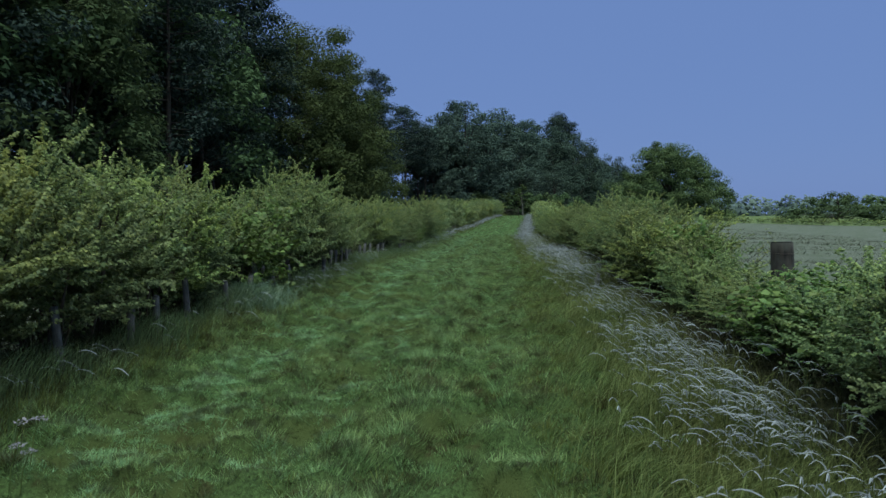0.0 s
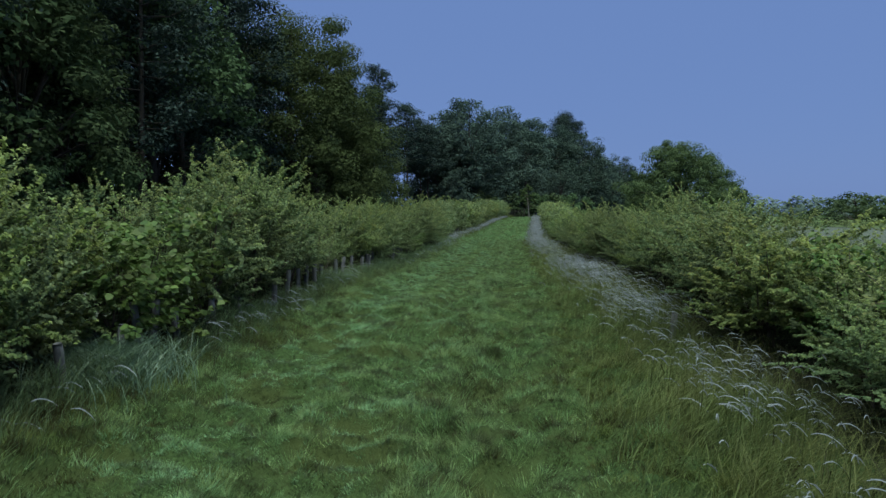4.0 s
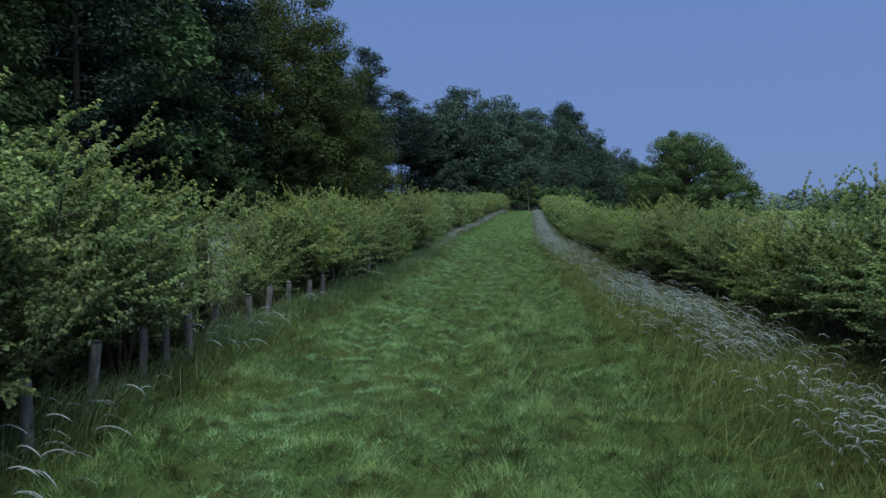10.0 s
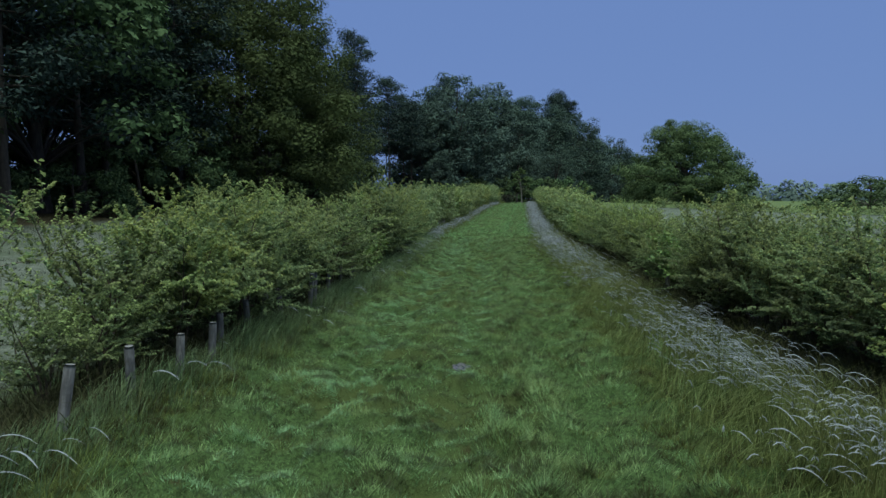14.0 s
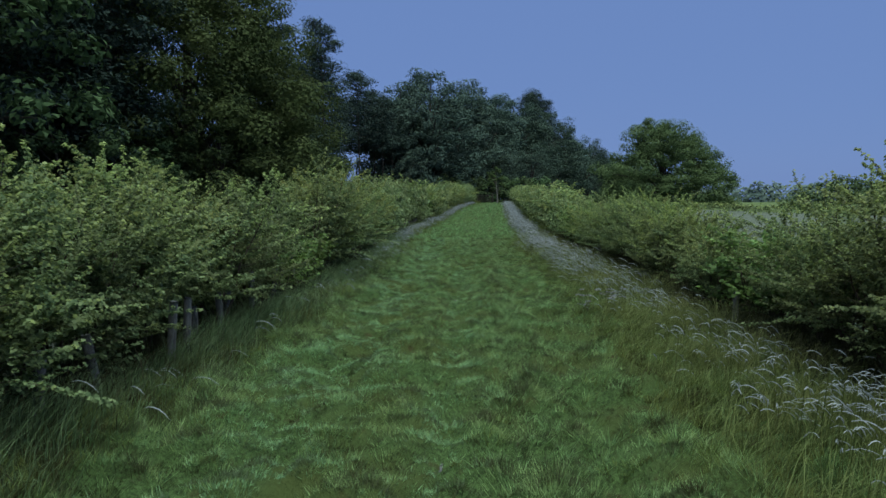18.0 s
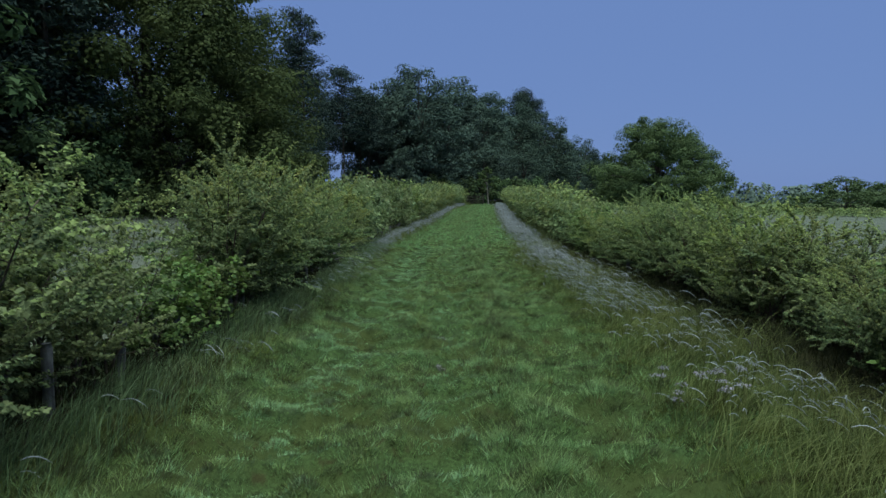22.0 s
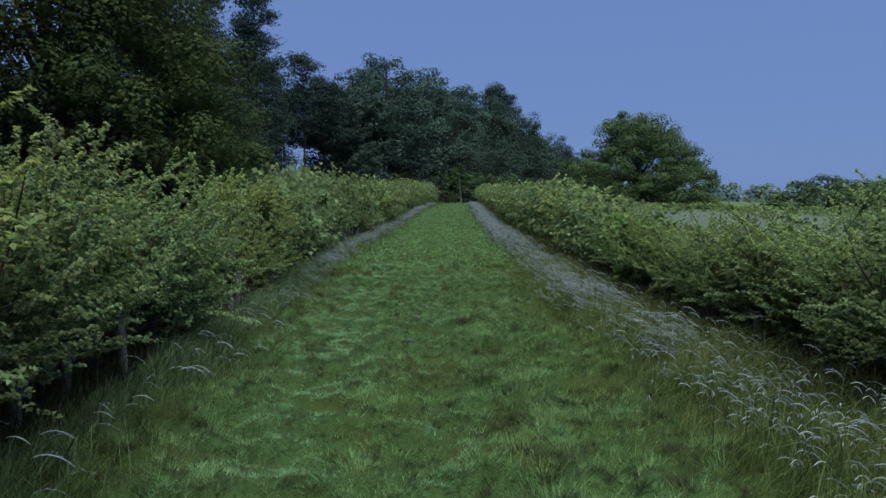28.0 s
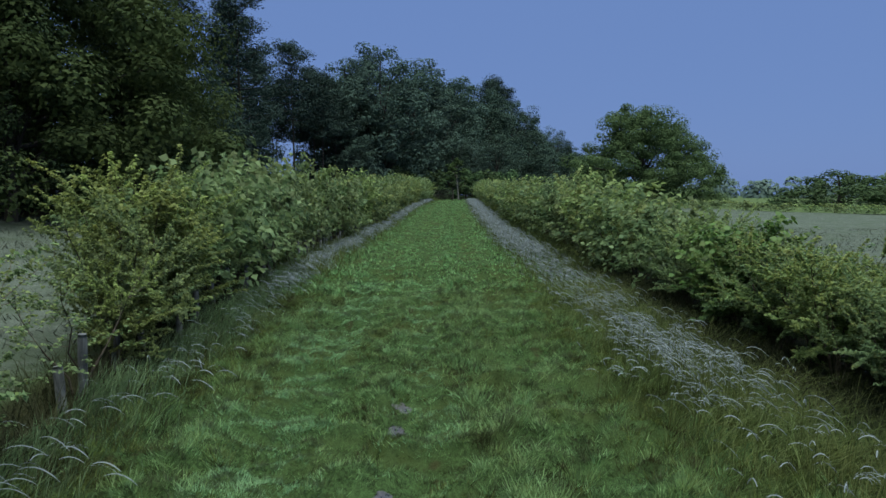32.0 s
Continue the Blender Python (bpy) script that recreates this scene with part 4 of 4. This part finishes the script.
    blades(x, y, rng.uniform(0.04, 0.12, n) * row, rng.uniform(0.012, 0.03, n), rng.uniform(0.5, 1.8, n), STUBBLE, "hay_stubble", "pale cut hay stubble in the field by the wood")
    n = 30000
    y = 3 + 55 * rng.uniform(0, 1, n)
    x = right_line(y) + 1.0 + 17.0 * rng.uniform(0, 1, n) ** 1.2
    row = 0.15 + 1.1 * smooth(0.3, 0.7, patches(x * 0.3, y * 2.0, 1.0, 9))
    blades(x, y, rng.uniform(0.05, 0.13, n) * row, rng.uniform(0.015, 0.035, n), rng.uniform(0.5, 1.8, n), STUBBLE, "hay_stubble", "pale cut hay stubble in the open field")
    # one bluish tussock at the hedge's foot
    n = 2000
    a, d = rng.uniform(0, 6.28, n), np.abs(rng.normal(0, 0.22, n))
    blades(-2.8 + np.cos(a) * d * 1.6, 8.8 + np.sin(a) * d * 1.5, rng.uniform(0.18, 0.42, n), rng.uniform(0.005, 0.009, n), rng.uniform(0.6, 1.4, n), TUSSOCK, "grass_tussock", "blue-green arching grass tussock below the hazel", 2)
    # weeds and grass below the shrubs, coloured dark to paint the hedge's shade
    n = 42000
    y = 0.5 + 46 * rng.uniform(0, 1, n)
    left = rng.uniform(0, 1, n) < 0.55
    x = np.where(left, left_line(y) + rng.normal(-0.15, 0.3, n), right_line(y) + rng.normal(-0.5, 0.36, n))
    blades(x, y, rng.uniform(0.1, 0.42, n), rng.uniform(0.004, 0.010, n), rng.uniform(0.5, 1.5, n), SHADED_WEEDS, "hedge_bottom_weeds", "weeds and dead stalks below the hedge shrubs, shade put into the colour", 1)


grasses()


def seed_heads():
    """Nodding plumes on thin stems in drifts along both verges."""
    global rng
    rng = np.random.default_rng(78)
    n = 52000
    y = 1.5 + 95 * rng.uniform(0, 1, n) ** 1.1
    left = rng.uniform(0, 1, n) < 0.4
    dense_right = np.interp(y, [0, 5.5, 6.5, 9, 10.5, 18.5, 20, 23, 25, 29, 31, 35, 38, 46, 100], [0.7, 0.7, 0.25, 0.2, 0.7, 0.8, 0.2, 0.18, 0.35, 0.35, 0.9, 1.0, 0.5, 1.0, 1.0])
    dense_left = np.interp(y, [0, 10, 12, 13, 15, 17, 24, 25.5, 27, 31, 34, 38, 42, 100], [0.02, 0.03, 0.16, 0.02, 0.12, 0.02, 0.02, 0.07, 0.06, 0.1, 0.1, 0.1, 0.7, 0.9])
    clump = smooth(0.2, 0.75, patches(np.where(left, 50.0, 0.0), y, 0.55, 16))
    keep = rng.uniform(0, 1, n) < np.where(left, dense_left, dense_right) * (0.15 + 0.85 * clump)
    y, left = y[keep], left[keep]
    n = len(y)
    x = np.where(left, left_line(y) + 0.52 + rng.normal(0, 0.17, n), right_line(y) - 1.28 - np.clip(y - 6, 0, 24) * 0.02 + rng.normal(0, 0.27, n))
    z = height(x, y)
    tall = rng.uniform(0.22, 0.5, n) * np.where(left, 0.75, 1.0)
    az = rng.normal(0.25, 0.45, n)
    d = np.stack([np.cos(az), np.sin(az), np.zeros(n)], 1)
    side = np.stack([-np.sin(az), np.cos(az), np.zeros(n)], 1)
    base = np.stack([x, y, z], 1)
    up = np.array([0, 0, 1.0])
    far = (1 + np.maximum(0, y - 38) / 18)[:, None]
    g, s = Geo(), Geo()
    knee = base + d * 0.06 + up * (tall * 0.85)[:, None]
    w = 0.0022 * far
    s.add(np.stack([base - side * w, base + side * w, knee + side * w, knee - side * w], 1).reshape(-1, 3), np.arange(4 * n).reshape(n, 4))
    head = rng.uniform(0.12, 0.22, n)[:, None]
    roll = rng.uniform(-0.9, 0.9, n)[:, None]
    across = side * np.cos(roll) + up * np.sin(roll)
    rows = []
    for k in range(6):
        f = k / 5
        c = knee + d * head * f * 0.95 + up * head * (0.42 * f - 0.8 * f * f)
        w = 0.0042 * far * (0.35 + 1.3 * f * (1.35 - f)) * (1 if k < 5 else 0.2)
        rows += [c - across * w, c + across * w]
        if 0 < k < 5:
            g.small_leaves(c + rng.normal(0, 0.003, (n, 3)) * far, across + rng.normal(0, 0.3, (n, 3)), d + up * (0.7 - 1.4 * f) + rng.normal(0, 0.35, (n, 3)), head[:, 0] * 0.16, 0.004 * far[:, 0])
    i = np.arange(n) * 12
    g.add(np.stack(rows, 1).reshape(-1, 3), np.concatenate([np.stack([i + 2 * k, i + 2 * k + 1, i + 2 * k + 3, i + 2 * k + 2], 1) for k in range(5)]))
    tagged(new("grass_seed_heads", g.mesh("grass_seed_heads", SEED)), "pale nodding grass seed heads along the verges", "grass", kind="stuff")
    tagged(new("grass_stems", s.mesh("grass_stems", LONG_GRASS)), "thin stems of the flowering grass", "grass", kind="stuff")


seed_heads()


# ---- stakes and posts ----
def stake_row():
    r = random.Random(3)
    g = Geo()
    g.tube([(0, 0, -0.1), (0, 0, 0.3), (0, 0, 0.66), (0, 0, 0.7)], [0.037, 0.036, 0.036, 0.03], 9)
    me = g.mesh("hedge_stake", STAKE)

    def guard_line(y):
        """The planted row before the left hedge."""
        return np.interp(y, [-5, 6.8, 12.5, 17.5, 22, 27.3, 31.5, 34.6, 44, 60], [-4.5, -3.12, -2.42, -1.9, -1.56, -1.1, -0.78, -0.57, 0.1, 2.1])

    def drive(x, y, tall):
        ob = new("hedge_stake", me)
        ob.matrix_basis = Matrix.LocRotScale((x, y, float(height(x, y))), Euler((r.uniform(-0.14, 0.14), r.uniform(-0.14, 0.14), r.uniform(0, 6))), (1, 1, tall))
        tagged(ob, "weathered grey wooden stake in front of the hedge", "stake", "hedge stakes")

    y = 2.0
    while y < 60:
        drive(float(guard_line(y)) + r.uniform(-0.12, 0.12), y, r.uniform(0.5, 0.8))
        y += 0.5 * r.uniform(0.5, 1.9)
    for x, y in ((4.5, 23.3), (5.42, 31.6), (2.6, 10.6)):
        drive(x, y, 0.5)



stake_row()


def post(x, y, tall, radius, name, label):
    """A stout weathered round post with a chamfered top."""
    root = new(name)
    root.location = (x, y, float(height(x, y)))
    g = Geo()
    zs = [-0.3, 0, 0.25, 0.55, tall - 0.12, tall - 0.02, tall]
    g.tube([(0.012 * math.sin(z * 4), 0.01 * math.cos(z * 5), z) for z in zs], [radius * k for k in (1.02, 1.02, 1.0, 1.03, 0.98, 0.96, 0.86)], 12)
    part("shaft", g, POST, root, shade=False)
    for k, z in enumerate((tall * 0.45, tall * 0.72, tall - 0.12)):
        band = Geo()
        a = np.linspace(0, 2 * np.pi, 13)
        band.tube(np.stack([np.cos(a) * radius * 1.03, np.sin(a) * radius * 1.03, np.full(13, z)], 1), np.full(13, 0.002), 4, False)
        part("wire", band, WIRE, root, "rusty fence wire round the post")
    return tagged(root, label, "fence post", "field fence posts")


def steel(name, colour, rough):
    m, nt, out = material(name)
    bsdf = node(nt, "ShaderNodeBsdfPrincipled", Roughness=rough, Metallic=0.8)
    nt.links.new(mixed(nt, noisy(nt, 60.0), colour, (0.10, 0.05, 0.03)), bsdf.inputs["Base Color"])
    nt.links.new(bsdf.outputs[0], out.inputs[0])
    return m


WIRE = steel("old_wire", (0.2, 0.19, 0.18), 0.6)
post(3.53, 6.5, 1.06, 0.11, "fence_post", "stout dark weathered round fence post in the hedge")
post(-2.42, 15.2, 1.25, 0.056, "fence_post", "dark weathered fence post behind the low hedge")


def puddle_material():
    m, nt, out = material("wet_mud")
    geo = nt.nodes.new("ShaderNodeNewGeometry")
    n = noisy(nt, 22.0, 5, geo.outputs["Position"])
    bsdf = node(nt, "ShaderNodeBsdfPrincipled")
    nt.links.new(mixed(nt, ramped(nt, n, 0.35, 0.65), (0.03, 0.028, 0.03), (0.075, 0.07, 0.078)), bsdf.inputs["Base Color"])
    nt.links.new(ramped(nt, n, 0.4, 0.6, 0.25, 0.55), bsdf.inputs["Roughness"])
    bp = node(nt, "ShaderNodeBump", Strength=0.4, Distance=0.01)
    nt.links.new(n, bp.inputs["Height"])
    nt.links.new(bp.outputs[0], bsdf.inputs["Normal"])
    nt.links.new(bsdf.outputs[0], out.inputs[0])
    return m


MUD = puddle_material()


def mud_patch(x, y, rx, ry, seed):
    r = np.random.default_rng(seed)
    a = np.linspace(0, 2 * np.pi, 19)[:-1]
    wob = 1 + 0.25 * np.sin(a * 2 + seed) + 0.15 * np.sin(a * 5 + seed * 2) + r.normal(0, 0.06, 18)
    rings = []
    for f in (1.0, 0.7, 0.35):
        px, py = x + np.cos(a) * rx * wob * f, y + np.sin(a) * ry * wob * f
        rings.append(np.stack([px, py, height(px, py) + (-0.004 if f == 1.0 else 0.004)], 1))
    g = Geo()
    v = np.concatenate(rings + [np.array([[x, y, float(height(x, y)) + 0.004]])])
    i = np.arange(18)
    j = (i + 1) % 18
    g.add(v, np.concatenate([np.stack([i, j, j + 18, i + 18], 1), np.stack([i + 18, j + 18, j + 36, i + 36], 1)]))
    g.f.append(np.stack([i + 36, j + 36, np.full(18, 54)], 1))
    tagged(new("mud_patch", g.mesh("mud_patch", MUD, True)), "small bare patch of wet mud in the lane", "mud", "bare mud patches")


for k, (x, y, rx, ry) in enumerate(MUDS):
    mud_patch(x, y, rx, ry, k)


def gate(x, y, turn):
    """A five-barred field gate between two posts."""
    root = new("field_gate")
    root.matrix_basis = Matrix.Translation((x, y, float(height(x, y)))) @ pose(0, 0, 0, 0, 0, turn)
    for px in (-1.6, 1.6):
        g = Geo()
        g.tube([(px, 0, -0.2), (px, 0, 1.2), (px, 0, 1.3)], [0.09, 0.09, 0.07], 8)
        part("gate_post", g, POST, root)
    for z in (0.25, 0.45, 0.65, 0.87, 1.1):
        g = Geo()
        g.tube([(-1.5, 0, z), (1.5, 0, z)], [0.035, 0.035], 6)
        part("rail", g, POST, root)
    g = Geo()
    g.tube([(-1.5, 0.02, 0.25), (1.3, 0.02, 1.1)], [0.03, 0.03], 6)
    part("brace", g, POST, root)
    tagged(root, "dark wooden field gate closing the far end of the lane", "gate")


gate(11.6, 109.5, 8)
PALE_BARK = wood_material("pale_bark", (0.10, 0.095, 0.085), (0.26, 0.25, 0.23), 20, 0.4)


def slim_tree(x, y):
    root = broadleaf("birch_tree", 71, 9.0, 2.2, 2.6, 2500, 0.26, 40, label="slim pale-trunked birch by the end of the lane", trunk=0.16)
    for o in root.children:
        if o.name.startswith("trunk"):
            o.data.materials[0] = PALE_BARK
    root.matrix_basis = stand(None, x, y, 0, 0.7)


slim_tree(14.2, 113.0)


def far_hedge():
    """A low hedge closing the hay field."""
    r = random.Random(8)
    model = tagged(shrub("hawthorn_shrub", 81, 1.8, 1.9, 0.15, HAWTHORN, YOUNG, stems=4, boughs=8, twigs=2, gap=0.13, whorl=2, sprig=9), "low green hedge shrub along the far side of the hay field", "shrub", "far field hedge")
    for k in range(44):
        f = k / 43
        x, y = 27 + 72 * f + r.uniform(-0.3, 0.3), 85 - 28 * f + r.uniform(-0.3, 0.3)
        m = stand(None, x, y, r.uniform(0, 6.28), r.uniform(0.95, 1.2), 0.62)
        if k:
            copy_thing(model, m)
        else:
            model.matrix_basis = m


far_hedge()


def flower(x, y, tall, seed):
    """A thin stalk with a flat head of small pale florets."""
    r = np.random.default_rng(seed)
    root = new("wild_flower")
    root.location = (x, y, float(height(x, y)))
    g = Geo()
    g.tube([(0, 0, -0.02), (0.02, 0.01, tall * 0.6), (0.05, 0.02, tall)], [0.004, 0.003, 0.002], 4)
    part("stalk", g, LONG_GRASS, root)
    n = 34
    a, d = r.uniform(0, 6.28, n), r.uniform(0, 1, n) ** 0.5 * 0.045
    c = np.stack([0.05 + np.cos(a) * d, 0.02 + np.sin(a) * d, tall + 0.012 - d * 0.25 + r.normal(0, 0.004, n)], 1)
    k = Geo()
    k.small_leaves(c, np.array([0, 0, 1.0]) + r.normal(0, 0.35, (n, 3)), r.normal(0, 1, (n, 3)), np.full(n, 0.016), np.full(n, 0.014))
    part("flower_head", k, PETAL, root, "pale lilac-white florets")
    return tagged(root, "pale wild flower on a thin stalk in the verge", "flower", "verge flowers")


PETAL = leaf_material("pale_petals", (0.13, 0.13, 0.16), (0.25, 0.24, 0.30), (0.2, 0.19, 0.24), 0.3, 0.6, 3.0, 0.1)
rf = random.Random(14)
for k in range(16):
    flower(2.95 + rf.uniform(-0.25, 0.3), 23.85 + rf.uniform(-0.3, 0.3), rf.uniform(0.2, 0.36), k)
for k in range(4):
    flower(-2.3 + rf.uniform(-0.1, 0.1), 3.35 + rf.uniform(-0.15, 0.15), rf.uniform(0.2, 0.32), 40 + k)
